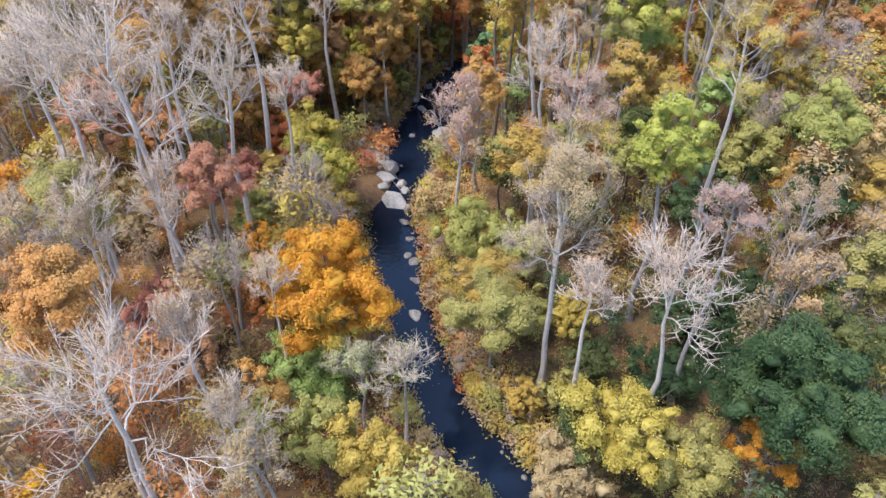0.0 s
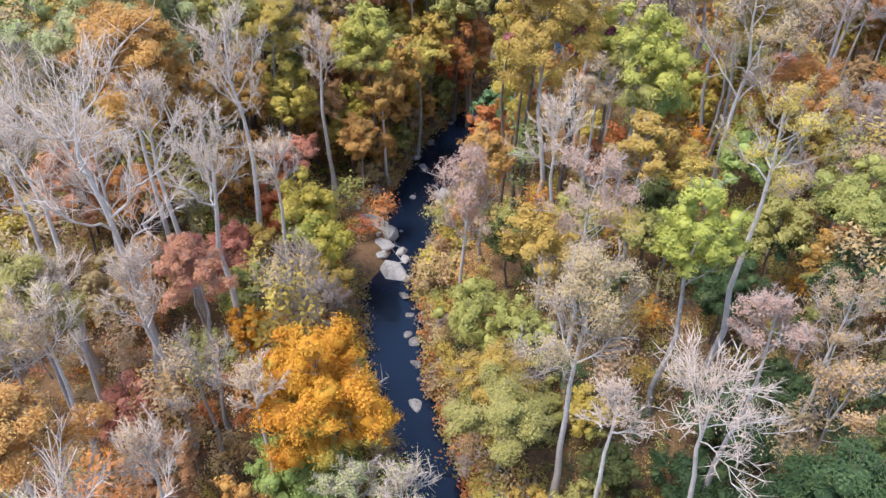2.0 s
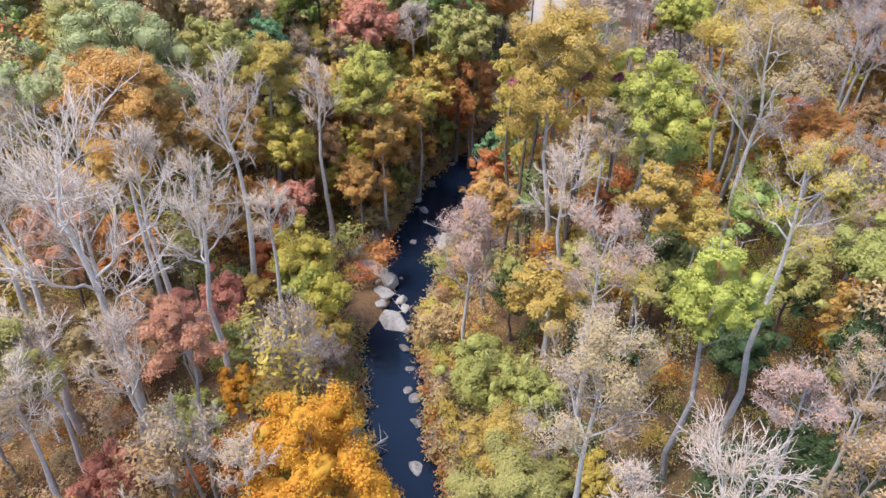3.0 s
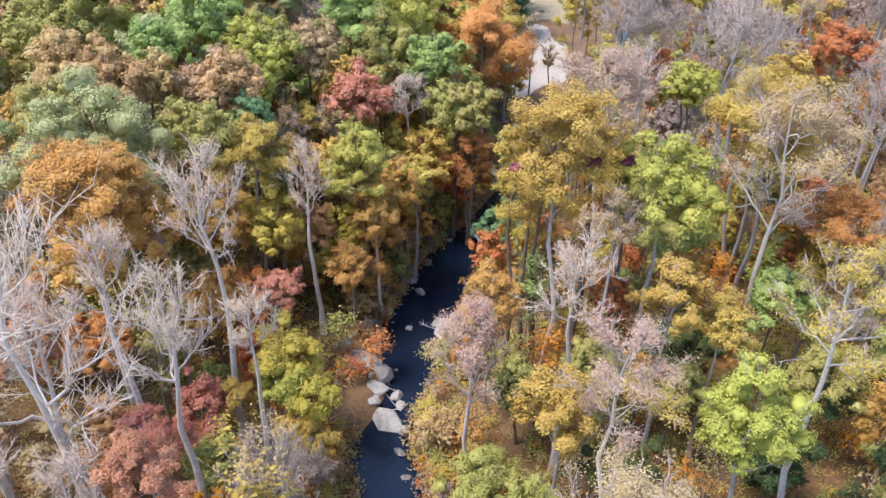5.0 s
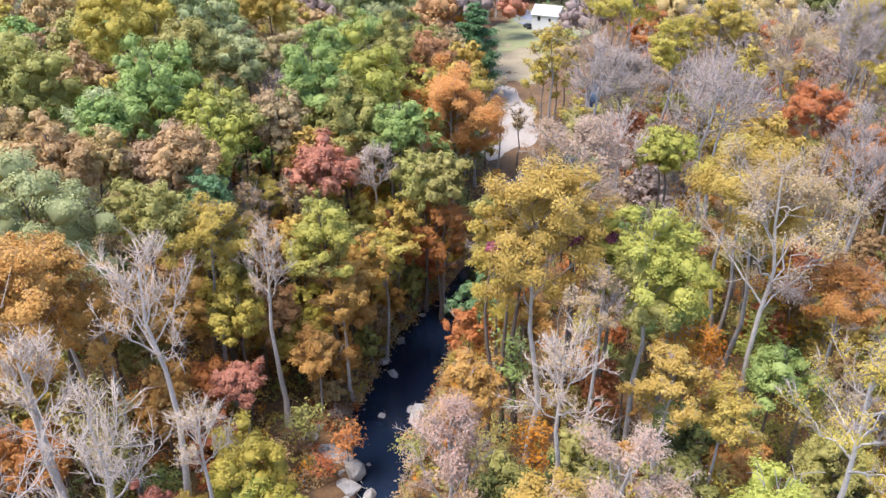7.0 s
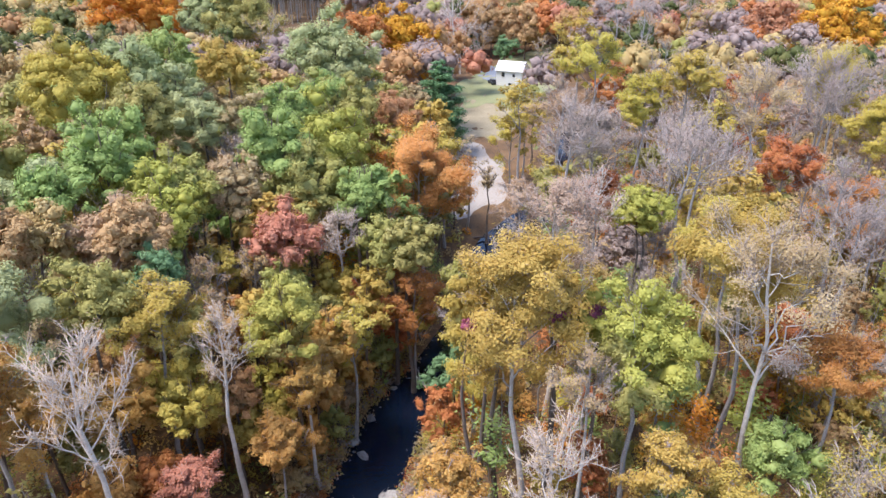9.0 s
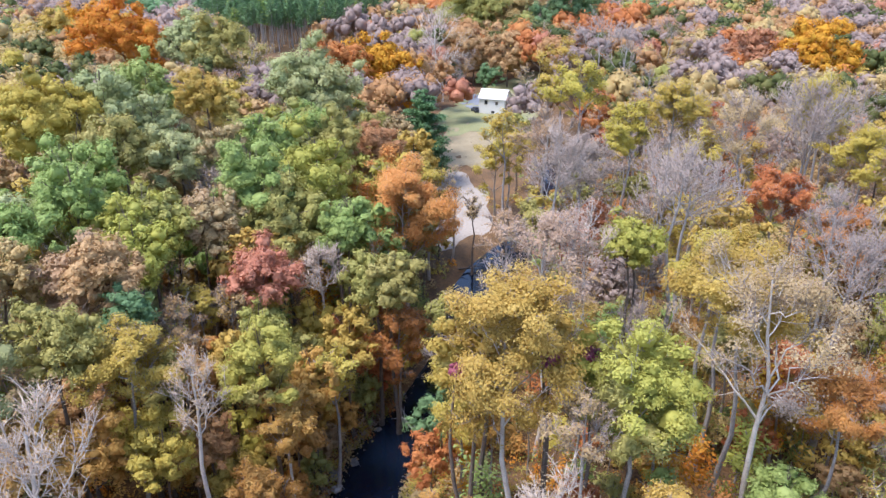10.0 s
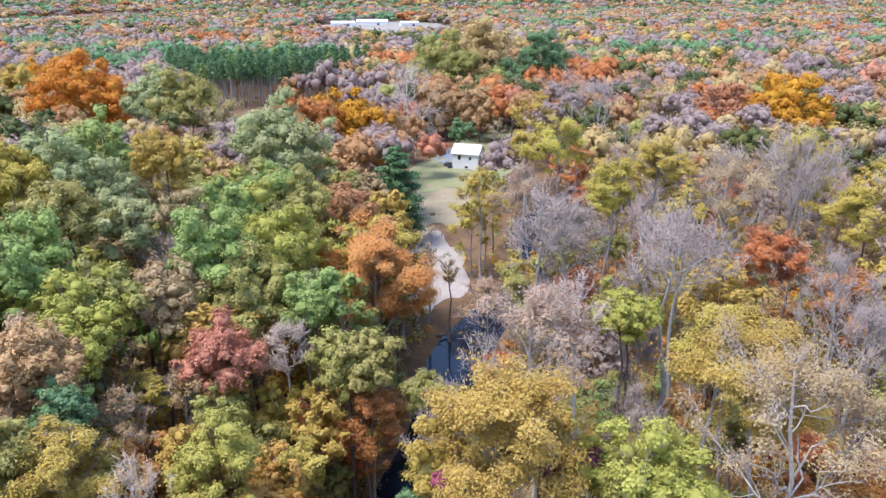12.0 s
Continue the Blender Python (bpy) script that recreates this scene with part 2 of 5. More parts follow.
# ---- trees ----
def tree_shape(rng, zc, rx, rz, n_limb, n_sec, n_twig, steep, fork, r0, reach=1.0, clear=0.95, spread=98):
    """Trunk line, and for each limb its line with its side branches and twigs. The crown is centred zc above the base."""
    top = zc + rz * (0.55 if fork > 0.4 else 0.8)
    k = 8
    h = np.linspace(0, top, k)
    wander = np.cumsum(rng.normal(0, 0.012 * top, (k, 2)), 0)
    wander -= wander[0]
    wander -= np.linspace(0, 1, k)[:, None] * wander[-1] * 0.7
    trunk = np.concatenate([wander, h[:, None]], 1)
    trad = r0 * (1 - 0.8 * (h / top) ** 0.9)
    trad[0] *= 1.35
    limbs = []
    h0 = max(zc - rz * clear, top * 0.25)
    az0 = rng.uniform(0, 6.28)
    for i in range(n_limb):
        u = (i + rng.uniform(0.1, 0.9)) / n_limb
        hs = h0 + (top - h0) * (u ** (1.0 + fork)) * 0.96
        start = np.array([np.interp(hs, h, trunk[:, 0]), np.interp(hs, h, trunk[:, 1]), hs])
        az = az0 + i * 2.4 + rng.uniform(-0.4, 0.4)
        phi = math.radians(np.interp(u, [0, 1], [spread, 12])) + rng.uniform(-0.2, 0.2)
        rr = rng.uniform(0.68, 1.12)
        end = np.array([math.cos(az) * math.sin(phi) * rx * rr, math.sin(az) * math.sin(phi) * rx * rr, zc + math.cos(phi) * rz * rr])
        end[2] = max(end[2], hs + 0.15 * rx)
        ctrl = start + (end - start) * np.array([0.42, 0.42, 0.30 + 0.28 * steep])
        ctrl[:2] += rng.normal(0, 0.10 * rx, 2)
        line = bezier(start[None], ctrl[None], end[None], 7)[0]
        line[1:-1] += rng.normal(0, 0.034 * rx, (5, 3))
        rs = np.interp(hs, h, trad) * rng.uniform(0.45, 0.72)
        lrad = rs * (1 - 0.85 * np.linspace(0, 1, 7))
        cen = np.array([0, 0, zc - 0.4 * rz])
        us = rng.uniform(0.22, 1.0, n_sec)
        idx = us * 6
        p0 = np.stack([np.interp(idx, np.arange(7), line[:, c]) for c in range(3)], 1)
        ld = unit(line[-1] - line[0])
        dirs = unit(unit(p0 - cen) * 0.7 + ld * 0.6 + rng.normal(0, 0.6, (n_sec, 3)) + np.array([0, 0, 0.35]))
        ln = reach * rx * rng.uniform(0.22, 0.5, n_sec)[:, None]
        p1 = p0 + dirs * ln
        c1 = (p0 + p1) / 2 + rng.normal(0, 0.06 * rx, (n_sec, 3))
        sec = bezier(p0, c1, p1, 4)
        srad = np.interp(idx, np.arange(7), lrad)[:, None] * 0.6 * np.array([1, .7, .45, .22])[None]
        srad = np.maximum(srad, 0.022)
        nt = n_sec * n_twig
        par = np.repeat(np.arange(n_sec), n_twig)
        ut = rng.uniform(0.25, 1.0, nt)
        q0 = sec[par, 0] * (1 - ut)[:, None] ** 2 + 2 * (ut * (1 - ut))[:, None] * c1[par] + p1[par] * (ut ** 2)[:, None]
        td = unit(dirs[par] * 0.8 + rng.normal(0, 0.65, (nt, 3)) + np.array([0, 0, 0.25]))
        q1 = q0 + td * (reach * rx * rng.uniform(0.10, 0.26, nt))[:, None]
        twig = np.stack([q0, q1], 1)
        limbs.append((line, lrad, sec, srad, twig))
    return trunk, trad, limbs


def limb_mesh(limb, bark, twig_bark, fat, twigs=True):
    line, lrad, sec, srad, twig = limb
    g = [tubes(line[None], lrad[None], 5), tubes(sec, np.maximum(srad, 0.016 * fat), 3)]
    wood = sum(len(q[1]) for q in g)
    if twigs:
        g.append(spikes(twig, 0.026 * fat))
    v, f = merged(g)
    me = mesh_of("limb", v, f, [BARK[bark], M_TWIG[twig_bark]], True)
    me.polygons.foreach_set("material_index", (np.arange(len(f)) >= wood).astype(np.int32))
    return me


def clump_leaves(rng, zc, rx, rz, size, cover, lumps, low=-0.55, core=1, tight=0.3):
    """Leaves on a crown made of rounded clumps, each with a closed leafy heart and smaller tufts on it."""
    i = np.arange(lumps)
    z = 1 - (i + 0.5) / lumps * (1 - low)
    a = i * 2.39996 + rng.uniform(0, 6.28)
    rad = np.sqrt(np.maximum(0, 1 - z * z))
    d = np.stack([np.cos(a) * rad, np.sin(a) * rad, z], 1) + rng.normal(0, 0.13, (lumps, 3))
    az = np.arctan2(d[:, 1], d[:, 0])
    wide = 1 + 0.16 * np.sin(2 * az + rng.uniform(0, 6)) + 0.14 * np.sin(3 * az + rng.uniform(0, 6))
    c = d * (rng.uniform(0.56, 0.88, lumps) * wide)[:, None] * np.array([rx, rx, rz])
    k = max(2, lumps // 5)
    c = np.concatenate([c, rng.normal(0, 0.28, (k, 3)) * np.array([rx, rx, rz])])
    r = rx * rng.uniform(0.19, 0.36, len(c)) * (30 / lumps) ** 0.33
    r[lumps:] *= 1.3
    per = np.maximum(8, cover * 4 * np.pi * r ** 2 / (size * size * 0.30)).astype(int)
    par = np.repeat(np.arange(len(c)), per)
    n = len(par)
    tufts = unit(rng.normal(0, 1, (len(c), 12, 3)) + unit(c)[:, None] * 0.7 + np.array([0, 0, 0.4])) * rng.uniform(0.5, 1.3, (len(c), 12, 1))
    dr = tufts[par, rng.integers(0, 12, n)]
    out = unit(rng.normal(0, 1, (n, 3)))
    shape = rng.uniform(0.75, 1.3, (len(c), 3)) * np.array([1, 1, 0.8])
    pos = c[par] + r[par, None] * (dr * 0.85 + out * 0.42 * rng.uniform(0.3, 1.2, n)[:, None]) * shape[par]
    nrm = unit(unit(dr) * 0.8 + out * 0.55 + rng.normal(0, tight, (n, 3)) + np.array([0, 0, 0.35]))
    hid = np.zeros(n, dtype=bool)
    for k in range(len(c)):
        hid |= (((pos - c[k]) ** 2).sum(1) < (0.55 * r[k]) ** 2) & (par != k)
    pos, nrm = pos[~hid], nrm[~hid]
    g = [cards(rng, pos, nrm, size)]
    if core >= 0:
        g.append(lump_cores(rng, c, r * 0.6, core, 0.4))
    v, f = merged(g)
    return v + np.array([0, 0, zc]), f


def tuft_leaves(rng, limbs, rx, size, cover, share=1.0):
    """Leaves in loose tufts round the ends of the side branches, so that the wood shows between them."""
    ends = np.concatenate([np.concatenate([l[2][:, -1], l[2][::2, 2], l[0][-1:]]) for l in limbs])
    keep = np.sin(ends @ rng.normal(0, 0.7, 3) + rng.uniform(0, 6)) * np.sin(ends @ rng.normal(0, 0.7, 3)) + rng.normal(0, 0.35, len(ends))
    ends = ends[np.argsort(keep)[int((1 - share) * len(ends)):]]
    mid = ends.mean(0) - np.array([0, 0, 0.5 * rx])
    r = rx * rng.uniform(0.10, 0.21, len(ends))
    per = np.maximum(5, cover * 3.5 * np.pi * r ** 2 / (size * size * 0.30)).astype(int)
    par = np.repeat(np.arange(len(ends)), per)
    d = unit(rng.normal(0, 1, (len(par), 3))) * rng.uniform(0.25, 1.1, len(par))[:, None]
    pos = ends[par] + r[par, None] * d * np.array([1.15, 1.15, 0.75])
    nrm = unit(unit(ends[par] - mid) * 0.8 + d * 0.7 + rng.normal(0, 0.3, (len(par), 3)) + np.array([0, 0, 0.35]))
    return cards(rng, pos, nrm, size)


def twig_leaves(rng, limbs, size, per, spread, patchy=1.2):
    ends = np.concatenate([l[4][:, 1] for l in limbs])
    keep = 0.5 + 0.5 * np.sin(ends @ rng.normal(0, 1.0, 3) + rng.uniform(0, 6)) * np.sin(ends @ rng.normal(0, 0.8, 3))
    w = np.clip(keep, 0.06, 1) ** patchy
    par = rng.choice(len(ends), int(len(ends) * per), p=w / w.sum())
    pos = ends[par] + rng.normal(0, spread, (len(par), 3))
    mid = ends.mean(0) - np.array([0, 0, 1.5])
    nrm = unit(unit(pos - mid) + rng.normal(0, 0.4, (len(par), 3)) + np.array([0, 0, 0.4]))
    return cards(rng, pos, nrm, size)


def pine_shape(rng, H, rx, cb, size, cover, n):
    """A tall pine: straight trunk, whorls of boughs with needle sprays."""
    lines, tips = [], []
    for i in range(n):
        u = (i + rng.uniform(0, 1)) / n
        h = cb + (H - cb) * u
        r = rx * (1 - u) ** 0.5 * min(1, 0.6 + u) * rng.uniform(0.6, 1.12) + 0.3
        a = i * 2.4 + rng.uniform(-0.4, 0.4)
        s = np.array([0, 0, h])
        e = np.array([math.cos(a) * r, math.sin(a) * r, h + r * rng.uniform(-0.12, 0.3)])
        lines.append(bezier(s[None], ((s + e) / 2 + np.array([0, 0, 0.15 * r]))[None], e[None], 4)[0])
        m = int(cover * 75 * r / max(size, 0.2)) + 8
        uu = rng.uniform(0.3, 1.05, m)[:, None]
        tips.append(s * (1 - uu) + e * uu + rng.normal(0, 1, (m, 3)) * np.array([0.30, 0.30, 0.16]) * (0.5 + 0.35 * r))
    pos = np.concatenate(tips)
    nrm = unit(rng.normal(0, 0.5, (len(pos), 3)) + np.array([0, 0, 0.9]))
    return np.array(lines), cards(rng, pos, nrm, size)


# detail steps: leaf size, density of twigs
STYLE = {
    # main limbs, side branches on each, twigs on each of those
    "bare": dict(n=9, sec=11, twig=10, steep=0.6, fork=0.2),
    "thin": dict(n=12, sec=11, twig=9, steep=0.8, fork=0.25),
    "full": dict(n=7, sec=4, twig=2, steep=0.6, fork=0.3),
    "sapling": dict(n=10, sec=4, twig=4, steep=0.8, fork=0.0),
    "shrub": dict(n=7, sec=4, twig=4, steep=0.9, fork=0.0),
}
LIGHTER = {
    "bare": dict(n=9, sec=7, twig=6, steep=0.9, fork=0.1),
    "thin": dict(n=8, sec=6, twig=5, steep=0.8, fork=0.2),
    "full": dict(n=5, sec=2, twig=1, steep=0.6, fork=0.3),
}
NAMES = {"bare": "bare_tree", "thin": "autumn_tree", "full": "leafy_tree", "pine": "pine_tree", "shrub": "shrub", "sapling": "young_tree"}
WORDS = {"orange": "orange", "rust": "rust-orange", "red": "dull red", "pink": "faded pink", "tan": "tan brown", "yellow": "bright yellow",
         "gold": "golden yellow", "lime": "yellow-green", "olive": "olive", "pale": "pale green", "green": "green", "deep": "deep green", "pine": "dark green",
         "mauve": "greyish mauve", "brown": "brown", "magenta": "magenta", "flame": "bright orange-red", "copper": "copper brown", "moss": "mossy green", "amber": "amber orange"}


def crown_mesh(rng, v, f, pal, zc, rz):
    """Leaves of one colour, or of a second one low down and in patches ("top/low")."""
    both = pal.split("/")
    me = mesh_of("crown", v, f, [LEAF[p] for p in both], True)
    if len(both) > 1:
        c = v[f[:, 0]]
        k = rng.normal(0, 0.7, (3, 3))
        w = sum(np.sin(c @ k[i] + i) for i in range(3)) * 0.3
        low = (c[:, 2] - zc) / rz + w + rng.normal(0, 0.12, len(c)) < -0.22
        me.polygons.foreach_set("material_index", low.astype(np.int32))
    return me


def tree_parts(kind, seed, zc, rx, rz, pal, bark, size, fat, split):
    """The meshes of one tree, as (name, mesh) pairs."""
    rng = np.random.default_rng(seed)
    out = []
    bm_ = BARK[bark]
    if kind == "pine":
        H = zc + rz
        lines, lv = pine_shape(rng, H, rx, zc - rz, size, *((1.0, 60) if size < 0.7 else (0.2, 28)))
        h = np.linspace(0, H, 8)
        tl = np.stack([rng.normal(0, 0.05, 8), rng.normal(0, 0.05, 8), h], 1)
        tr = (0.012 * H + 0.05) * (1 - 0.85 * h / H)
        v, f = tubes(tl[None], tr[None], 7)
        out.append(("trunk", mesh_of("trunk", v, f, bm_, True)))
        v, f = tubes(lines, np.tile(np.array([0.07, .05, .035, .015]), (len(lines), 1)), 3)
        out.append(("bough_frame", mesh_of("bough_frame", v, f, bm_, True)))
        out.append(("crown", mesh_of("crown", *lv, LEAF[pal])))
        return out
    s = STYLE[kind] if size < 0.45 else LIGHTER.get(kind, STYLE[kind])
    r0 = 0.0105 * (zc + rz) + 0.05 if kind not in ("shrub", "sapling") else 0.05
    if kind == "bare":
        r0 *= 1.15
    trunk, trad, limbs = tree_shape(rng, zc, rx, rz, s["n"], s["sec"], s["twig"], s["steep"], s["fork"], r0, *((1.35, 0.5, 84) if kind == "bare" else (1.0, 0.95, 98)))
    v, f = tubes(trunk[None], trad[None], 8)
    out.append(("trunk", mesh_of("trunk", v, f, bm_, True)))
    if split:
        for lb in limbs:
            out.append(("limb", limb_mesh(lb, bark, "grey" if kind == "thin" else bark, fat, kind != "full")))
    else:
        g = []
        for lb in limbs:
            g.append(tubes(lb[0][None], lb[1][None], 4))
            g.append(tubes(lb[2], np.maximum(lb[3], 0.016 * fat), 3))
        wood = sum(len(q[1]) for q in g)
        if kind != "full":
            g += [spikes(lb[4], 0.026 * fat) for lb in limbs]
        v, f = merged(g)
        me = mesh_of("branch_frame", v, f, [bm_, M_TWIG["grey" if kind == "thin" else bark]], True)
        me.polygons.foreach_set("material_index", (np.arange(len(f)) >= wood).astype(np.int32))
        out.append(("branch_frame", me))
    big = (0.32 / size) ** 2
    lead = pal.split("/")[0]
    if kind == "full":
        v, f = clump_leaves(rng, zc, rx, rz, size * 1.05, 0.5, int(26 + 2.2 * rx), core=1 if size < 0.4 else 0)
    elif kind == "thin":
        rich = (pal != "yellow" or size > 0.25) and lead in ("gold", "yellow", "orange", "rust", "olive", "lime", "flame", "red", "amber")
        v, f = tuft_leaves(rng, limbs, rx, size * (0.85 if rich else 0.7), 0.55 if lead in ("flame", "orange", "amber") else 0.42 if rich else 0.09, 0.95 if rich else 0.7)
    elif kind in ("shrub", "sapling"):
        v, f = twig_leaves(rng, limbs, size * 0.9, (5.0 if kind == "shrub" else 5.5) * min(1, big * 1.6), 0.16 * rx, 0.6)
    else:
        v, f = twig_leaves(rng, limbs, size * 0.7, 0.9 * min(1, big * 1.5), 0.25)
    if len(f):
        out.append(("crown", crown_mesh(rng, v, f, pal, zc, rz)))
    return out


SEED = [100]
PLACED = []


def label_of(kind, pal, bark):
    if "/" in pal:
        top, low = [WORDS[p] for p in pal.split("/")]
        return f"{'thinly' if kind == 'thin' else 'densely'} leaved tree turning {top} above {low} lower leaves"
    if kind == "bare":
        return f"leafless tall tree with {bark} bark and spreading limbs"
    if kind == "thin":
        return f"half-bare tree with thin {WORDS[pal]} autumn leaves"
    if kind == "pine":
        return f"tall pine with {WORDS[pal]} needles and bare lower trunk"
    if kind == "sapling":
        return f"slender young tree with {WORDS[pal]} leaves under taller trees"
    if kind == "shrub":
        return f"low {WORDS[pal]} shrub on the forest floor"
    return f"full-crowned tree with dense {WORDS[pal]} leaves"


def plant(kind, x, y, meshes, m, pal, bark, group="", name=""):
    base = new(name or NAMES[kind])
    base.matrix_basis = m
    for name, me in meshes:
        part(name, me, base)
    tagged(base, label_of(kind, pal, bark), "tree" if kind != "shrub" else "shrub", group or "forest trees")
    return base


def tree(kind, x, y, zc, r, pal, flat=0.85, bark="", lean=0.0):
    """One tree of its own shape: crown centred at (x, y), zc metres above the water, r wide."""
    SEED[0] += 1
    g = ground(x, y)
    size = 0.18 if y < 60 else 0.23 if y < 88 else (0.3 if y < 150 else 0.45 if y < 200 else 0.7)
    fat = 1.0 if y < 100 else (1.5 if y < 190 else 2.4)
    bark = bark or {"bare": "white", "thin": "grey", "full": "brown", "pine": "brown", "shrub": "brown", "sapling": "grey"}[kind]
    rz = r * flat
    h = max(zc - g, rz + 1.0)
    PLACED.append((x, y, r, zc + rz))
    meshes = tree_parts(kind, SEED[0], h, r, rz, pal, bark, size, fat, y < 85 and kind in ("bare", "thin"))
    return plant(kind, x, y, meshes, pose(x, y, g - 0.1, lean, 0, 0), pal, bark)


# ---- the ground and the stream ----
STREAM = [(30, -110, 4), (17, -45, 4), (10, 0, 4), (8.5, 15, 4), (7, 26, 4), (5.2, 31.5, 4), (2.8, 34, 4.6), (0.2, 37.4, 4.4), (-1.7, 41.4, 4.3), (-3.0, 46, 4.2),
          (-5.0, 51, 5.0), (-6.0, 56.5, 5.1), (-6.8, 61, 5.5), (-7.4, 64.3, 5.0), (-6.6, 68, 3.2), (-5.7, 71.3, 3.4), (-5.4, 74, 4.4),
          (-5.4, 77, 5.6), (-5.5, 82, 6.8), (-4.5, 85.7, 7.4), (-3.0, 90.5, 7.0), (-2.0, 94, 7.2), (-0.8, 97.4, 7.0), (1.2, 101.5, 6.0), (4, 106, 6), (8, 115, 6)]
STREAM_FAR = [(11.5, 126, 7), (14.5, 136, 9), (17.5, 144, 8), (23, 153, 7), (30, 161, 6), (34, 170, 5.5), (37.5, 187, 5), (43, 208, 5), (60, 232, 5), (95, 255, 5)]


def resample(rows, step):
    a = np.array(rows, dtype=float)
    d = np.concatenate([[0], np.cumsum(np.linalg.norm(np.diff(a[:, :2], axis=0), axis=1))])
    s = np.arange(0, d[-1], step)
    return np.stack([np.interp(s, d, a[:, c]) for c in range(3)], 1)


RIVER = resample(STREAM + STREAM_FAR, 1.0)


def river_gap(x, y):
    """Distance from the water's edge; negative in the stream."""
    x = np.asarray(x, dtype=float)
    y = np.asarray(y, dtype=float)
    if x.size < 2000:
        d = np.hypot(x[..., None] - RIVER[:, 0], y[..., None] - RIVER[:, 1]) - RIVER[:, 2] / 2
        return d.min(-1)
    best = np.full(x.shape, 1e9)
    for cx, cy, w in RIVER:
        best = np.minimum(best, np.hypot(x - cx, y - cy) - w / 2)
    return best


def smooth01(v):
    v = np.clip(v, 0, 1)
    return v * v * (3 - 2 * v)


def ground_array(x, y):
    gap = river_gap(x, y)
    bank = -0.7 + 1.9 * smooth01((gap + 0.8) / 3.0)
    hill = 4.5 * smooth01((-x - 10) / 40) * smooth01((y - 30) / 60) * smooth01((330 - y) / 120)
    rough = 0.25 * np.sin(x * 0.35 + 1.3 * np.sin(y * 0.21)) * np.sin(y * 0.31 + x * 0.11) * smooth01(gap / 5)
    return bank + hill + rough


def ground(x, y):
    return float(ground_array(np.array([x]), np.array([y]))[0])


def axis(points):
    out = []
    for (a, b, s) in points:
        out.append(np.arange(a, b, s))
    return np.unique(np.concatenate(out))


gx = axis([(-4000, -400, 300), (-400, -70, 15), (-70, -14, 2.0), (-14, 14, 0.7), (14, 70, 2.0), (70, 400, 15), (400, 4001, 300)])
gy = axis([(-600, -140, 40), (-140, -20, 2.5), (-20, 30, 2.0), (30, 105, 0.8), (105, 210, 1.6), (210, 330, 5), (330, 700, 25), (700, 4801, 300)])
GX, GY = np.meshgrid(gx, gy)
near = (np.abs(GX) < 130) & (GY > -130) & (GY < 330)
GZ = np.full(GX.shape, 1.2)
GZ[near] = ground_array(GX[near], GY[near])
GZ += 95 * smooth01((GY - 2400) / 1900)
nx = len(gx)
ij = (np.arange(len(gy) - 1)[:, None] * nx + np.arange(nx - 1)[None]).ravel()
gv = np.stack([GX.ravel(), GY.ravel(), GZ.ravel()], 1)
gf = np.stack([ij, ij + 1, ij + nx + 1, ij + nx], 1)
ground_ob = new("ground", mesh_of("ground", gv, gf, M_GROUND, True))
tagged(ground_ob, "forest floor covered in brown fallen leaves", "ground", kind="structure")


def ribbon(name, rows, z, mat, extra=0.6):
    a = resample(rows, 1.0)
    t = unit(np.gradient(a[:, :2], axis=0))
    nr = np.stack([-t[:, 1], t[:, 0]], 1)
    cols = np.linspace(-1, 1, 7)
    v = a[:, None, :2] + nr[:, None] * (a[:, 2:3, None] / 2 + extra) * cols[None, :, None]
    v = np.concatenate([v, np.full((*v.shape[:2], 1), z)], 2).reshape(-1, 3)
    k = (np.arange(len(a) - 1)[:, None] * 7 + np.arange(6)[None]).ravel()
    return new(name, mesh_of(name, v, np.stack([k, k + 1, k + 8, k + 7], 1), mat, True))


tagged(ribbon("water", STREAM + STREAM_FAR, 0.0, M_WATER), "dark still water of a narrow stream, coloured with the sky's blue", "water", kind="structure")


def patch(name, cx, cy, rx, ry, turn, mat, label, lift=0.06, cat="ground"):
    """An uneven-edged patch of another ground cover, draped over the ground."""
    rng = np.random.default_rng(int(abs(cx * 7 + cy * 3)))
    na, nrad = 48, 12
    a = np.arange(na) * 2 * np.pi / na
    edge = 1 + 0.12 * np.sin(3 * a + rng.uniform(0, 6)) + 0.08 * np.sin(7 * a + rng.uniform(0, 6)) + rng.normal(0, 0.03, na)
    q = np.linspace(0.02, 1, nrad)
    X = q[:, None] * edge[None] * np.cos(a)[None] * rx
    Y = q[:, None] * edge[None] * np.sin(a)[None] * ry
    c, s = math.cos(radians(turn)), math.sin(radians(turn))
    WX, WY = cx + X * c - Y * s, cy + X * s + Y * c
    far = cy > 330
    Z = np.full(WX.shape, 1.2) if far else ground_array(WX, WY)
    v = np.stack([WX, WY, Z + lift], 2).reshape(-1, 3)
    k = np.arange(nrad - 1)[:, None] * na
    i = np.arange(na)[None]
    j = (np.arange(na)[None] + 1) % na
    f = np.stack([k + i, k + j, k + na + j, k + na + i], 2).reshape(-1, 4)
    return tagged(new(name, mesh_of(name, v, f, mat, True)), label, cat, kind="structure")


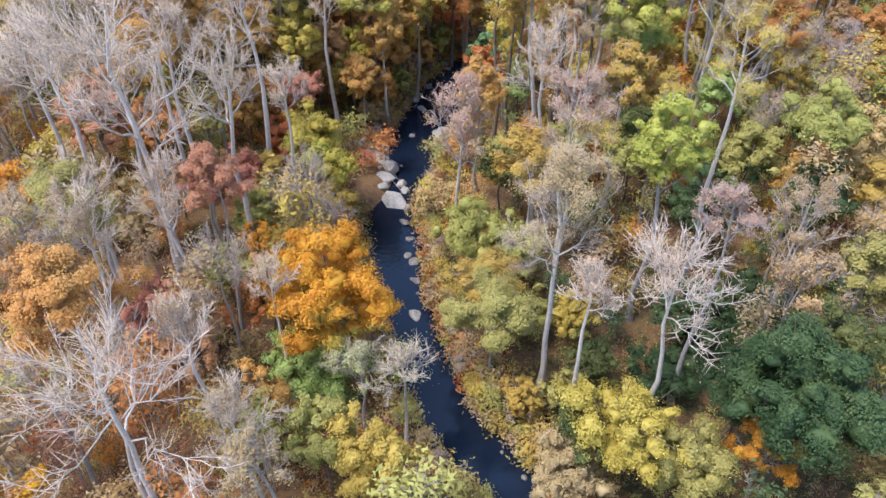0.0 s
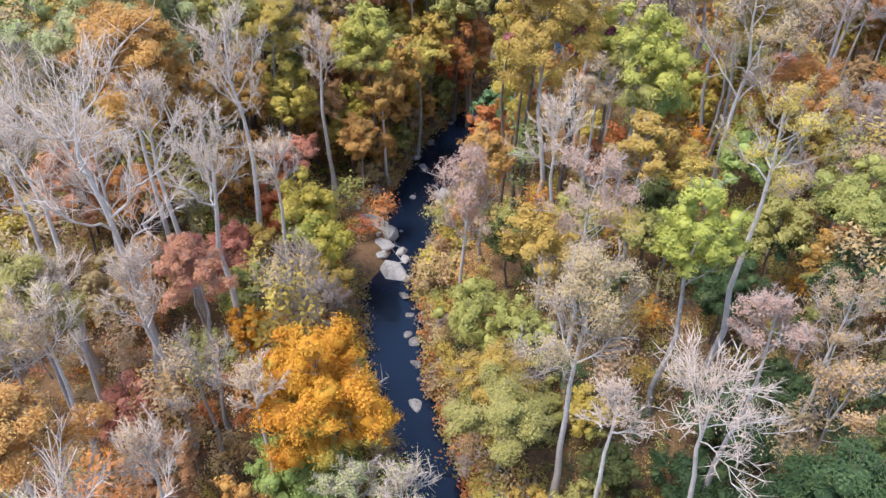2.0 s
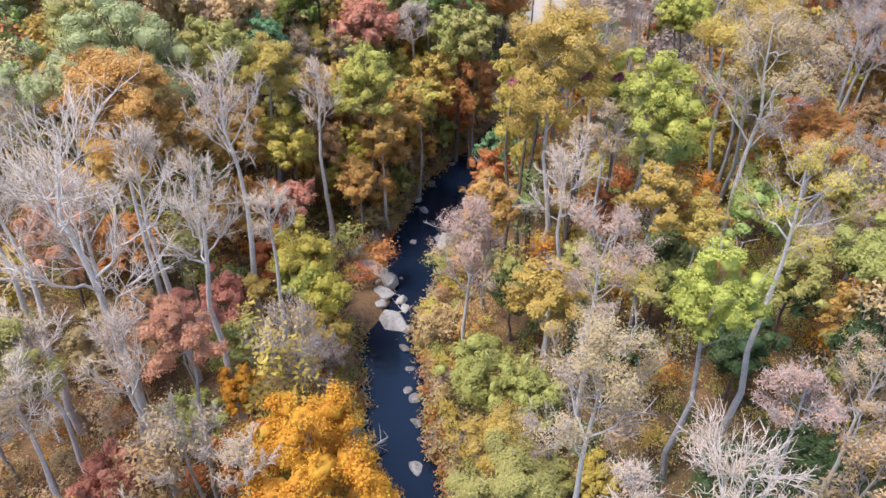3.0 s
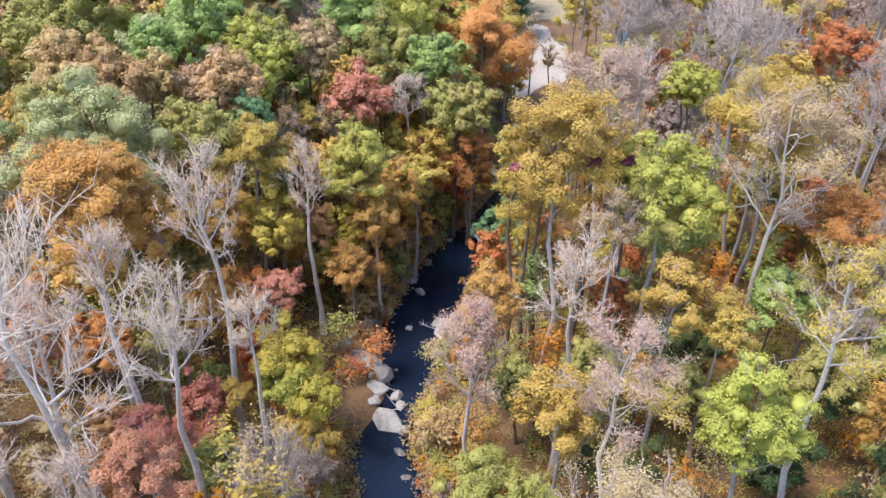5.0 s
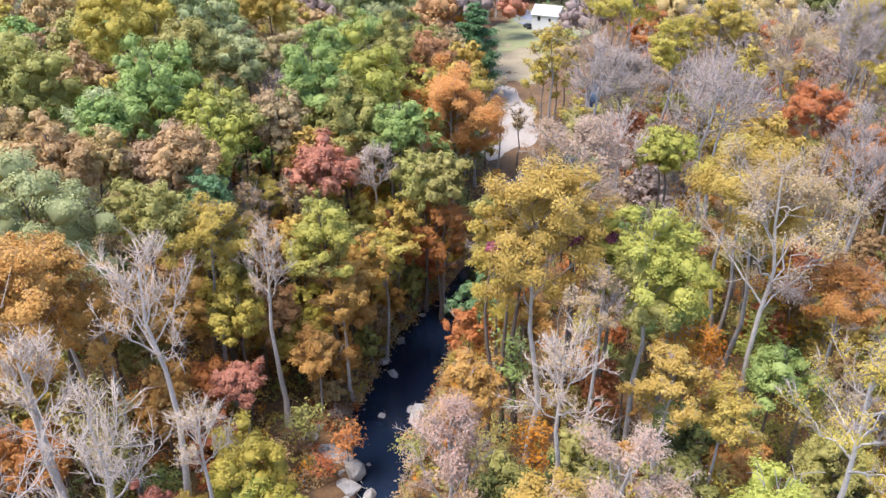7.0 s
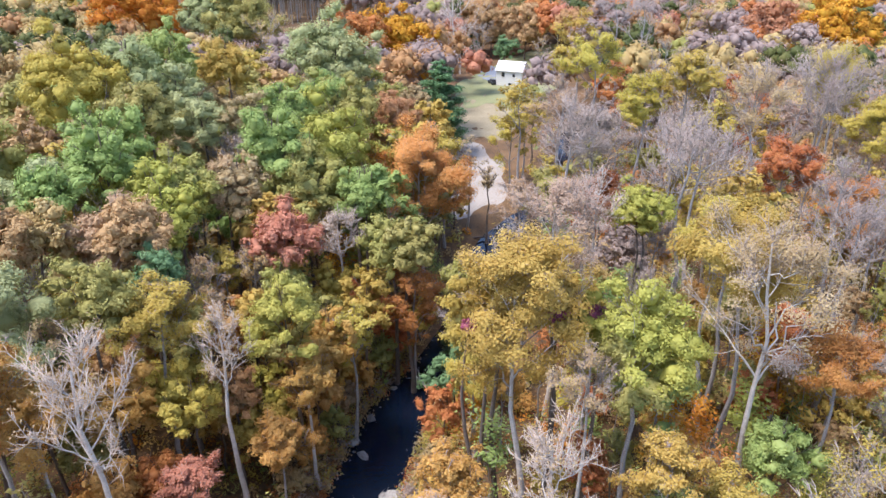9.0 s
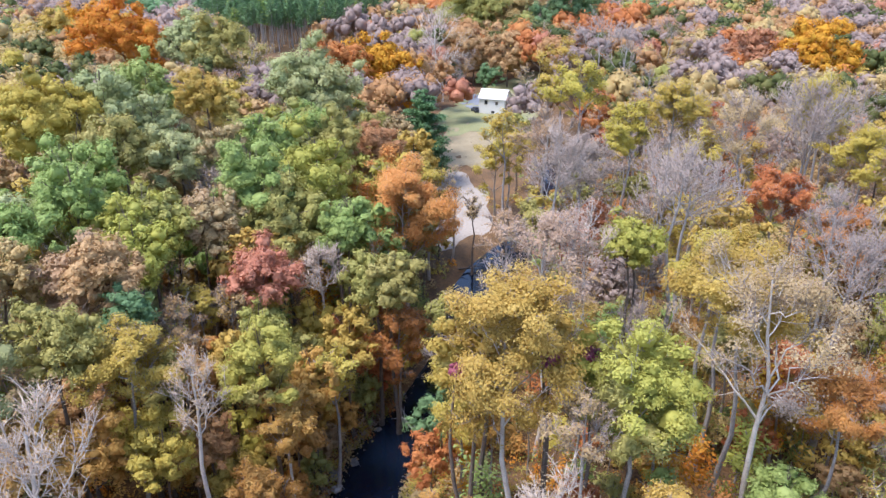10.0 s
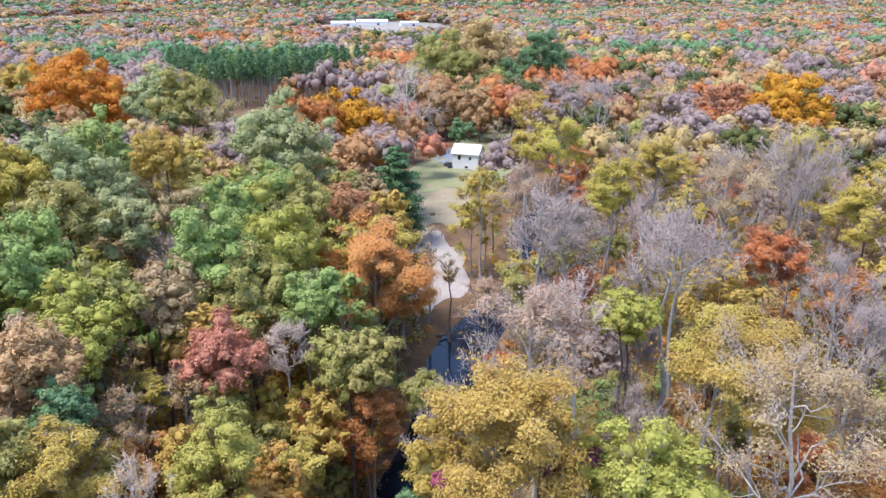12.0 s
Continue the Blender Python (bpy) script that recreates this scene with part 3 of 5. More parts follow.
patch("sandbar", 13.0, 175, 8.0, 25, -8, M_SAND, "pale dry sand and gravel bar beside the stream")
patch("lawn", 42, 280, 15, 54, -22, M_GRASS, "mown green lawn round the white house", 0.15)
patch("dry_grass", 24, 227, 9, 27, -12, M_DRY, "pale dry grass between the sandbar and the lawn", 0.09)
patch("dirt_clearing", -9, 278, 9, 14, 0, M_SAND, "bare pale dirt clearing among the trees", 0.10)
patch("dirt_clearing", -40, 362, 20, 18, 0, M_SAND, "bare pale dirt clearing among the trees", 0.15)
patch("gravel_drive", 31, 285, 4, 17, 0, M_GRAVEL, "grey gravel drive beside the white house", 0.21)
patch("field", 70, 1330, 150, 430, 0, M_FIELD, "pale harvested field beyond the forest", 1.0, "field")
patch("field", -700, 2050, 240, 640, 0, M_FIELD, "pale harvested field beyond the forest", 1.0, "field")
patch("field", -260, 2700, 150, 200, 0, M_GRASS, "green pasture beyond the forest", 1.0, "field")


# ---- the trees that stand out, nearest first ----
tree("thin", -9.8, 21.2, 17.4, 2.3, "tan", 0.9)
tree("bare", -16.8, 22.1, 20.3, 5.8, "tan", 0.8, bark="white")
tree("bare", -12.1, 25.7, 15.6, 2.4, "tan", 1.0, bark="white")
tree("thin", -20.4, 26.7, 23.7, 3.1, "amber", 0.8, bark="white")
tree("thin", 22.2, 30.0, 8.5, 2.1, "orange", 0.8)
tree("bare", -16.2, 30.6, 17.6, 2.2, "tan", 1.2, bark="white")
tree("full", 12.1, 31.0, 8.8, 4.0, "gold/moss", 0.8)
tree("full", 23.8, 31.5, 13.4, 5.0, "deep", 0.9)
tree("full", 26.8, 34.0, 14.8, 2.6, "moss", 0.9)
tree("thin", -6.2, 33.6, 11.3, 2.0, "pale", 1.0)
tree("bare", -3.1, 33.8, 10.2, 2.4, "pale", 0.9, bark="white")
tree("full", 21.9, 34.1, 9.5, 3.4, "deep", 0.8)
tree("bare", 14.6, 34.3, 18.0, 4.5, "pink", 0.9, bark="white")
tree("bare", 9.4, 34.6, 17.6, 2.1, "pink", 1.2, bark="white")
tree("thin", -26.7, 34.9, 21.0, 3.6, "tan", 0.9)
tree("bare", -25.0, 37.6, 19.3, 2.9, "tan", 1.0, bark="white")
tree("bare", -12.7, 37.8, 14.9, 1.7, "tan", 1.6, bark="white")
tree("full", -11.1, 38.7, 4.7, 3.8, "green", 0.8)
tree("thin", 18.7, 39.1, 21.1, 2.6, "pink", 0.8)
tree("full", -9.3, 40.2, 12.2, 4.9, "orange/yellow", 1.0)
tree("full", 17.9, 40.0, 4.3, 2.7, "deep", 0.7)
tree("thin", 7.8, 40.0, 19.9, 4.4, "tan/mauve", 1.25, bark="white")
tree("thin", 3.4, 41.9, 8.2, 3.5, "olive", 0.7)
tree("thin", -29.0, 42.2, 17.4, 3.5, "olive", 0.9)
tree("bare", -21.2, 43.5, 17.4, 2.9, "tan", 1.5, bark="white")
tree("bare", -28.2, 43.8, 17.5, 2.7, "tan", 1.2, bark="white")
tree("full", 22.9, 44.2, 4.3, 2.9, "deep", 0.7)
tree("thin", -18.3, 44.4, 19.4, 2.5, "red", 0.9)
tree("thin", 27.4, 45.8, 14.7, 3.2, "tan", 1.4, bark="white")
tree("thin", 3.2, 46.0, 7.4, 3.2, "gold", 0.7)
tree("bare", -24.0, 47.0, 23.4, 7.2, "tan", 1.4, bark="white")
tree("full", 16.7, 48.7, 20.6, 3.2, "lime", 1.5, bark="grey")
tree("full", 28.0, 48.9, 4.3, 3.1, "deep", 0.7)
tree("full", -17.2, 50.4, 8.3, 1.9, "orange", 1.0)
tree("bare", -32.0, 50.8, 23.8, 3.7, "tan", 1.3, bark="white")
tree("thin", 21.1, 51.0, 26.5, 3.4, "yellow", 1.2, bark="white")
tree("thin", 9.7, 51.2, 20.9, 3.9, "pink/gold", 1.0, bark="white")
tree("bare", -17.9, 51.6, 21.9, 3.5, "tan", 1.8, bark="white")
tree("bare", -26.5, 52.0, 21.0, 3.4, "tan", 1.6, bark="white")
tree("thin", -21.8, 52.5, 13.0, 2.5, "red")
tree("shrub", 18.0, 53.5, 10.3, 2.6, "olive", 0.8)
tree("bare", -34.9, 54.2, 22.9, 4.2, "tan", 1.2, bark="white")
tree("full", 1.7, 54.5, 6.8, 3.3, "olive", 0.8)
tree("thin", -12.7, 55.6, 6.6, 2.9, "mauve", 0.7)
tree("bare", -14.9, 57.3, 19.4, 2.2, "tan", 1.3, bark="white")
tree("bare", -24.2, 57.4, 23.0, 2.8, "tan", 1.6, bark="white")
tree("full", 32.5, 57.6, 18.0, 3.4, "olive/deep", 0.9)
tree("full", -13.0, 59.5, 7.1, 2.8, "gold/orange", 0.7)
tree("thin", 0.4, 60.6, 14.6, 3.8, "pink/tan", 1.5, bark="white")
tree("bare", 7.8, 61.2, 20.1, 3.3, "tan", 1.3, bark="white")
tree("full", -12.5, 62.0, 9.1, 2.3, "yellow", 0.8)
tree("thin", 19.7, 62.4, 16.7, 2.3, "gold", 1.0)
tree("thin", 15.6, 62.6, 19.4, 2.6, "gold", 1.1)
tree("thin", -28.4, 63.2, 25.5, 4.1, "amber", 1.0, bark="white")
tree("bare", -19.7, 64.0, 23.7, 3.7, "tan", 1.6, bark="white")
tree("full", -15.1, 64.2, 10.6, 3.3, "yellow/lime", 0.9)
tree("thin", -25.8, 68.5, 20.3, 2.6, "amber")
tree("thin", 2.2, 68.8, 13.9, 2.7, "amber", 1.3)
tree("thin", -28.5, 68.8, 24.8, 3.3, "amber")
tree("thin", 12.1, 70.4, 21.2, 2.7, "tan", 0.9)
tree("full", 27.8, 71.0, 13.5, 2.9, "green", 1.1)
tree("full", 16.2, 72.5, 23.2, 4.3, "lime/olive", 1.2, bark="grey")
# Magenta patch of the big gold crown, added as a small tree.
tree("full", 10.5, 73.4, 25.4, 0.9, "magenta", 0.7)
tree("thin", 32.8, 73.8, 19.4, 3.2, "rust")
tree("thin", 7.9, 74.0, 24.5, 5.3, "gold", 1.1, bark="white")
tree("thin", 26.0, 74.4, 24.5, 6.2, "tan/mauve", 1.15, bark="white")
tree("thin", -17.7, 74.4, 10.4, 2.4, "red")
# Two more magenta patches of that crown, added as small trees.
tree("full", 4.2, 74.6, 24.1, 0.7, "magenta", 0.7)
tree("full", 13.8, 74.8, 24.6, 0.8, "magenta", 0.7)
tree("full", -33.2, 75.5, 25.0, 5.4, "pale", 1.1)
tree("full", 11.0, 77.4, 24.4, 3.3, "gold/lime", 0.8)
tree("full", 20.0, 77.4, 17.1, 3.5, "lime/green", 1.2, bark="grey")
tree("full", 5.7, 77.5, 22.7, 2.9, "gold/olive", 0.9)
tree("full", 7.1, 78.2, 25.4, 3.2, "gold", 0.7)
tree("full", -38.0, 79.3, 26.4, 3.1, "olive", 1.1)
tree("bare", -15.2, 79.5, 18.5, 2.5, "brown", 2.0, bark="white")
tree("thin", -11.8, 80.9, 8.5, 2.8, "amber")
tree("thin", 27.8, 81.3, 25.5, 5.1, "gold", 0.6)
tree("full", -25.3, 81.6, 23.6, 3.3, "olive", 1.1)
tree("thin", -20.7, 81.8, 21.2, 3.3, "gold")
tree("thin", -9.3, 84.6, 13.1, 2.7, "amber", 1.3, bark="white")
tree("full", -11.2, 85.8, 18.1, 3.4, "lime/olive", 1.4)
tree("thin", 27.8, 86.2, 25.8, 3.1, "gold", 0.9)
tree("full", -22.3, 87.8, 22.8, 2.4, "pine", 1.1)
tree("full", -36.8, 89.0, 25.4, 3.9, "brown", 1.1)
tree("thin", 30.2, 89.3, 23.9, 3.4, "gold", 0.8)
tree("full", -23.2, 89.9, 22.1, 2.1, "green", 1.1)
tree("full", -24.9, 90.5, 25.3, 3.7, "brown", 1.1)
tree("bare", 43.3, 90.7, 21.2, 3.9, "mauve", 1.2, bark="grey")
tree("full", -33.2, 91.2, 24.6, 3.3, "brown", 1.1)
tree("thin", -6.2, 91.4, 13.1, 2.7, "gold", 1.2)
tree("full", 4.4, 91.8, 8.2, 2.8, "pine", 0.9)
tree("thin", -20.3, 92.1, 18.5, 2.9, "brown")
tree("shrub", -16.8, 92.5, 6.8, 2.6, "gold")
tree("full", -42.9, 92.8, 26.4, 3.8, "brown", 1.1)
tree("full", -28.1, 93.2, 23.6, 4.0, "tan", 1.1)
tree("thin", 14.6, 93.5, 23.7, 5.3, "pink", 0.8, bark="white")
tree("bare", 18.3, 93.9, 23.9, 3.6, "pink", 1.0, bark="white")
tree("full", -33.7, 95.5, 27.4, 3.2, "green", 1.1)
tree("full", -24.2, 97.6, 24.6, 3.7, "lime", 1.1)
tree("thin", -19.4, 98.6, 17.7, 2.3, "gold")
tree("thin", -16.1, 98.7, 17.7, 2.3, "brown")
tree("full", 24.4, 98.7, 22.9, 2.5, "lime", 1.1)
tree("full", -36.0, 99.2, 26.5, 3.1, "pale", 1.1)
tree("full", 25.0, 99.6, 22.8, 3.1, "lime", 0.9)
tree("bare", 46.9, 99.9, 21.2, 4.3, "mauve", 1.2, bark="grey")
tree("full", 0.3, 100.5, 19.0, 3.0, "olive", 1.1)
tree("full", -13.0, 101.1, 20.0, 3.8, "red", 0.9)
tree("thin", 0.8, 101.8, 11.2, 3.7, "rust", 1.1)
tree("full", -1.7, 102.2, 18.2, 3.5, "olive", 1.2)
tree("full", -25.5, 102.2, 24.4, 4.1, "lime", 1.1)
tree("bare", 30.3, 102.3, 25.6, 5.7, "mauve", 0.9, bark="grey")
tree("thin", 27.9, 102.3, 17.6, 2.8, "mauve")
tree("full", -31.6, 103.2, 28.2, 3.9, "green", 1.1)
tree("full", -24.2, 103.6, 25.5, 3.6, "olive", 1.1)
tree("bare", 56.1, 105.4, 15.7, 4.2, "mauve", 1.2, bark="grey")
tree("bare", -7.7, 105.5, 16.8, 2.9, "mauve", 1.4, bark="white")
tree("full", -32.9, 106.8, 22.8, 3.3, "lime", 1.1)
tree("thin", 6.4, 106.9, 10.4, 3.2, "olive")
tree("full", -19.0, 107.2, 23.7, 3.5, "tan", 1.1)
tree("full", -20.5, 108.0, 23.7, 3.1, "tan", 1.1)
tree("bare", 34.4, 109.0, 23.8, 4.9, "mauve", 0.9, bark="grey")
tree("full", -49.0, 109.1, 27.2, 5.5, "olive", 1.1)
tree("thin", 54.4, 109.4, 17.6, 4.2, "rust")
tree("full", -5.3, 109.6, 21.9, 3.3, "green", 1.1)
tree("full", -33.3, 109.6, 28.1, 4.4, "green", 1.1)
tree("full", -4.6, 109.7, 21.9, 3.1, "green", 1.1)
tree("full", -12.3, 110.8, 21.5, 4.8, "olive", 1.1)
tree("full", -12.7, 111.4, 21.7, 4.9, "olive", 1.1)
tree("bare", 20.2, 111.8, 25.7, 4.7, "mauve", 1.1, bark="grey")
tree("full", -15.4, 112.7, 26.4, 4.4, "green", 1.1)
tree("thin", 14.9, 114.6, 17.7, 3.4, "tan")
tree("thin", -17.4, 114.8, 24.1, 2.5, "brown")
tree("thin", 48.9, 115.2, 21.2, 3.9, "rust")
tree("thin", 23.8, 116.4, 24.7, 5.0, "mauve", 0.9)
tree("full", 26.0, 117.9, 18.4, 2.5, "rust", 1.1)
tree("full", -31.9, 118.9, 29.1, 4.2, "olive", 1.1)
tree("full", -8.8, 119.1, 25.4, 5.0, "lime", 1.1)
tree("thin", 2.0, 119.4, 18.3, 6.6, "flame", 1.0, bark="white")
tree("bare", -21.7, 120.7, 23.1, 2.7, "mauve", 0.9, bark="grey")
tree("full", -25.8, 121.8, 27.4, 3.6, "pale", 1.1)
tree("full", -20.1, 123.1, 27.5, 3.0, "tan", 1.1)
tree("full", -16.1, 124.7, 26.4, 4.1, "green", 1.1)
tree("full", -43.3, 125.7, 31.8, 5.6, "gold", 1.1)
tree("thin", 67.1, 126.1, 23.1, 4.6, "yellow")
tree("full", -15.8, 126.6, 27.4, 3.7, "green", 1.1)
tree("full", -39.5, 127.7, 32.0, 3.4, "gold", 1.1)
tree("full", -29.9, 128.8, 22.9, 3.3, "tan", 1.1)
tree("full", -37.2, 131.4, 32.9, 4.2, "pale", 1.1)
tree("full", -7.0, 131.7, 26.4, 4.1, "olive", 1.1)
tree("thin", 51.7, 131.7, 25.7, 5.8, "tan")
tree("full", -31.1, 132.0, 28.3, 4.3, "pale", 1.1)
tree("full", -11.7, 132.2, 26.5, 3.9, "olive", 1.1)
tree("full", -10.3, 134.4, 25.4, 5.5, "green", 1.1)
tree("thin", 35.4, 135.1, 24.9, 3.8, "yellow", 1.2)
tree("bare", 63.9, 135.8, 23.0, 6.2, "mauve", 1.2, bark="grey")
tree("thin", 42.9, 136.7, 27.6, 4.5, "yellow")
tree("bare", 64.8, 136.8, 23.0, 6.6, "mauve", 1.1, bark="grey")
tree("full", -1.5, 137.5, 22.7, 4.7, "copper", 1.1)
tree("bare", 13.8, 142.7, 10.6, 1.5, "brown", 2.0, bark="brown")
tree("full", -26.5, 143.1, 30.1, 4.3, "gold", 1.1)
tree("thin", 25.1, 143.6, 23.1, 4.6, "tan")
tree("thin", 71.5, 145.1, 25.8, 5.3, "gold")
tree("full", -36.7, 150.3, 31.0, 5.1, "green", 1.1)
tree("thin", 7.9, 150.7, 10.5, 3.3, "tan", 1.2)
tree("thin", 21.5, 168.0, 11.0, 5.2, "gold", 1.1)
tree("thin", 24.5, 172.0, 12.5, 4.6, "yellow", 1.0)
tree("thin", 35.1, 161.2, 25.7, 6.0, "yellow", 0.9)
tree("pine", 8.6, 190.0, 12.6, 7.2, "pine", 1.35)
tree("thin", 32.3, 172.7, 24.1, 4.2, "yellow")
tree("full", -12.6, 178.2, 23.5, 7.6, "pale", 1.1)
tree("full", -14.4, 180.5, 25.3, 8.0, "pale", 1.1)
tree("thin", 60.6, 194.3, 20.4, 6.0, "tan")
tree("full", -3.5, 217.5, 11.9, 6.0, "olive", 1.2)
tree("thin", 49.6, 232.8, 19.5, 6.7, "yellow")
tree("bare", 67.5, 234.7, 20.4, 7.4, "mauve", 1.2, bark="grey")
tree("full", -10.9, 239.6, 18.1, 9.1, "rust", 1.1)
tree("full", 127.7, 242.1, 18.9, 11.8, "orange", 1.1)
tree("full", 5.0, 242.8, 16.4, 7.1, "orange", 1.1)
tree("full", -1.9, 247.8, 18.1, 9.0, "orange", 1.1)
tree("thin", -37.4, 251.3, 16.7, 8.8, "brown")
tree("full", 112.9, 253.1, 20.2, 7.6, "red", 1.1)
tree("thin", 12.9, 256.6, 11.4, 5.9, "tan", 1.2)
tree("bare", 66.2, 257.4, 20.4, 8.2, "mauve", 1.2, bark="grey")
tree("full", -47.0, 268.1, 20.8, 10.6, "olive", 1.1)
tree("thin", 95.0, 274.1, 20.4, 9.4, "pink")
tree("bare", 20.9, 281.0, 9.6, 6.2, "tan", 1.2, bark="white")
tree("thin", 48.7, 281.9, 7.9, 4.1, "tan", 1.2)
tree("full", -59.9, 282.1, 20.9, 10.3, "pale", 1.1)
tree("bare", 18.5, 284.0, 18.5, 10.6, "tan", 1.0, bark="white")
tree("thin", 27.1, 285.5, 8.7, 6.3, "mauve", 1.2)
tree("full", -86.3, 294.6, 17.9, 14.9, "orange", 1.1)
tree("full", 38.1, 294.7, 5.9, 4.3, "pine", 1.2)
tree("full", 47.0, 305.8, 11.0, 8.5, "brown", 1.2)
tree("thin", 60.0, 312.1, 7.7, 8.3, "tan", 1.1)
tree("full", 35.6, 314.6, 11.0, 9.2, "brown", 1.2)
tree("full", -120.5, 333.7, 18.3, 9.9, "gold", 1.1)
tree("full", -121.6, 362.0, 18.4, 9.6, "orange", 1.1)
tree("full", 40.7, 373.5, 19.9, 15.1, "olive", 1.1)
tree("full", 74.3, 378.9, 10.1, 10.9, "pine", 1.1)
tree("full", 60.9, 394.5, 21.7, 18.1, "brown", 1.1)
tree("full", 94.9, 404.0, 21.9, 13.9, "pine", 1.1)

# smaller trees below the crowns
tree("full", -10.2, 86.5, 3.6, 1.9, "amber", 1.1)
tree("full", -8.3, 90.2, 3.8, 1.8, "olive", 1.1)
tree("full", -7.3, 94.3, 3.6, 1.9, "tan", 1.1)
tree("full", -6.0, 98.2, 4.2, 2.0, "amber", 1.1)
tree("full", -3.6, 102.4, 4.4, 2.1, "olive", 1.1)
tree("full", -1.2, 106.0, 5.0, 2.3, "rust", 1.1)
tree("full", 1.4, 110.0, 5.5, 2.4, "gold", 1.1)
tree("full", 6.6, 102.5, 5.0, 2.3, "moss", 1.1)
tree("full", 9.2, 107.5, 5.5, 2.4, "olive/moss", 1.1)
tree("full", -11.6, 82.0, 2.6, 1.5, "brown", 1.1)
tree("full", 9.5, 38.0, 3.4, 1.8, "olive", 1.1)
tree("full", 6.0, 37.0, 3.0, 1.6, "gold", 1.1)
tree("full", 12.0, 41.0, 3.8, 2.0, "moss", 1.1)
tree("full", 11.0, 46.0, 4.0, 2.0, "gold/olive", 1.1)
tree("full", 7.5, 46.5, 3.6, 1.8, "olive", 1.1)
tree("full", -14.5, 91, 16, 2.8, "gold", 1.3)
tree("full", -7.8, 90, 14, 2.5, "amber", 1.3)
tree("full", -18, 91, 15, 2.8, "amber", 1.3)
tree("full", -4.6, 99, 13, 2.5, "gold", 1.3)
tree("full", -13, 97, 16, 2.8, "olive", 1.3)
tree("full", -19, 80, 14, 2.6, "gold", 1.3)
tree("full", -16.3, 84, 12, 2.4, "copper", 1.3)
tree("full", -10, 93, 13, 2.4, "lime", 1.3)
tree("full", -24, 79, 15, 2.8, "amber", 1.3)
tree("full", -21, 88, 16, 2.8, "olive", 1.3)
tree("full", -9.5, 88.5, 9, 2.6, "amber", 1.15)
tree("full", -13.5, 84, 8, 2.8, "gold", 1.15)
tree("full", -8.2, 94.5, 9, 2.6, "amber", 1.15)
tree("full", -9.5, 97.5, 11, 3.0, "olive", 1.15)
tree("full", -12.5, 92, 10, 3, "copper", 1.15)
tree("full", -14.5, 88.5, 9, 2.8, "yellow/olive", 1.15)
tree("full", -5.5, 103, 10, 3.2, "rust", 1.15)
tree("full", -8.8, 103, 12, 3, "gold", 1.15)
tree("full", -16.5, 96, 11, 3, "rust", 1.15)
tree("full", -18.5, 86, 9, 2.8, "amber", 1.15)
tree("full", -21.5, 77, 8, 3, "rust", 1.15)
tree("full", -24, 72.5, 10, 3.2, "amber", 1.15)
tree("full", -19, 70, 7, 2.6, "rust", 1.15)
tree("full", -22.5, 85, 12, 3, "gold", 1.15)
tree("full", -27, 86, 14, 3.2, "copper", 1.15)
tree("full", -29.5, 78, 16, 3.4, "amber", 1.15)
tree("full", -34, 70, 16, 3.6, "amber", 1.15)
tree("full", -31, 64, 12, 3, "rust", 1.15)
tree("full", -36, 63, 14, 3.4, "red", 1.15)
tree("full", -22, 62, 7, 2.6, "red", 1.15)
tree("full", -27.5, 58, 8, 2.8, "copper", 1.15)
tree("full", -30.5, 55, 8, 2.8, "tan", 1.15)
tree("full", -4.5, 27.5, 9.5, 2.8, "gold", 1.15)
tree("full", -8.5, 30, 8.5, 2.6, "olive", 1.15)
tree("full", 8.5, 29, 6, 2.4, "tan", 1.15)
tree("full", 17, 29.5, 7, 3, "olive", 1.15)
tree("full", -13.5, 33.5, 7, 2.4, "amber", 1.15)
tree("full", -20, 36, 9, 2.8, "copper", 1.15)
tree("full", -23.5, 41, 9, 2.6, "red", 1.15)
tree("full", -16, 45.5, 6.5, 2.2, "rust", 1.15)
tree("full", -20.5, 48.5, 7, 2.4, "olive", 1.15)
# Leaf colours darkened to put the shade between the taller crowns here.
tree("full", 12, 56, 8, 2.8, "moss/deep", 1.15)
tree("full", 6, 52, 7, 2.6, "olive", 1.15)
# Darker leaves again stand for the shaded gap between crowns.
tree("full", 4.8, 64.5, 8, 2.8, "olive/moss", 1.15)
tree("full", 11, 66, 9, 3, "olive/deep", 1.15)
# Dark palette holds the gap's shade in the leaf colour.
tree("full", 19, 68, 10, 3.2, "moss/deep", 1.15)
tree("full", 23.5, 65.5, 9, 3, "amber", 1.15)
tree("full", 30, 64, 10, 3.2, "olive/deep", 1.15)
tree("full", 24, 57.5, 8, 3, "deep", 1.15)
tree("full", 20.5, 45, 7, 2.8, "deep", 1.15)


# ---- the rest of the forest ----
def palette_at(x, y, rng, low=False):
    """Which autumn colours grow where."""
    left = ["olive", "pale", "green", "brown", "tan", "lime", "gold", "olive", "pale", "brown"]
    right = ["tan", "mauve", "gold", "pink", "yellow", "rust", "olive", "brown"]
    far_right = ["mauve", "tan", "rust", "brown", "pink", "mauve", "gold"]
    near_left = ["orange", "tan", "red", "brown", "rust", "olive", "copper", "gold", "tan"]
    near_right = ["gold", "olive", "tan", "deep", "deep", "olive", "deep", "brown"]
    if low and 58 < y < 135:
        s = ["amber", "gold", "rust", "olive", "lime", "yellow", "brown", "orange", "green"]
    elif y < 75:
        s = near_left if x < -6 else near_right
    else:
        s = left if x < 5 else right if x < 35 else far_right
    return s[int(rng.integers(0, len(s)))]


STOCK, WOOD = {}, {}


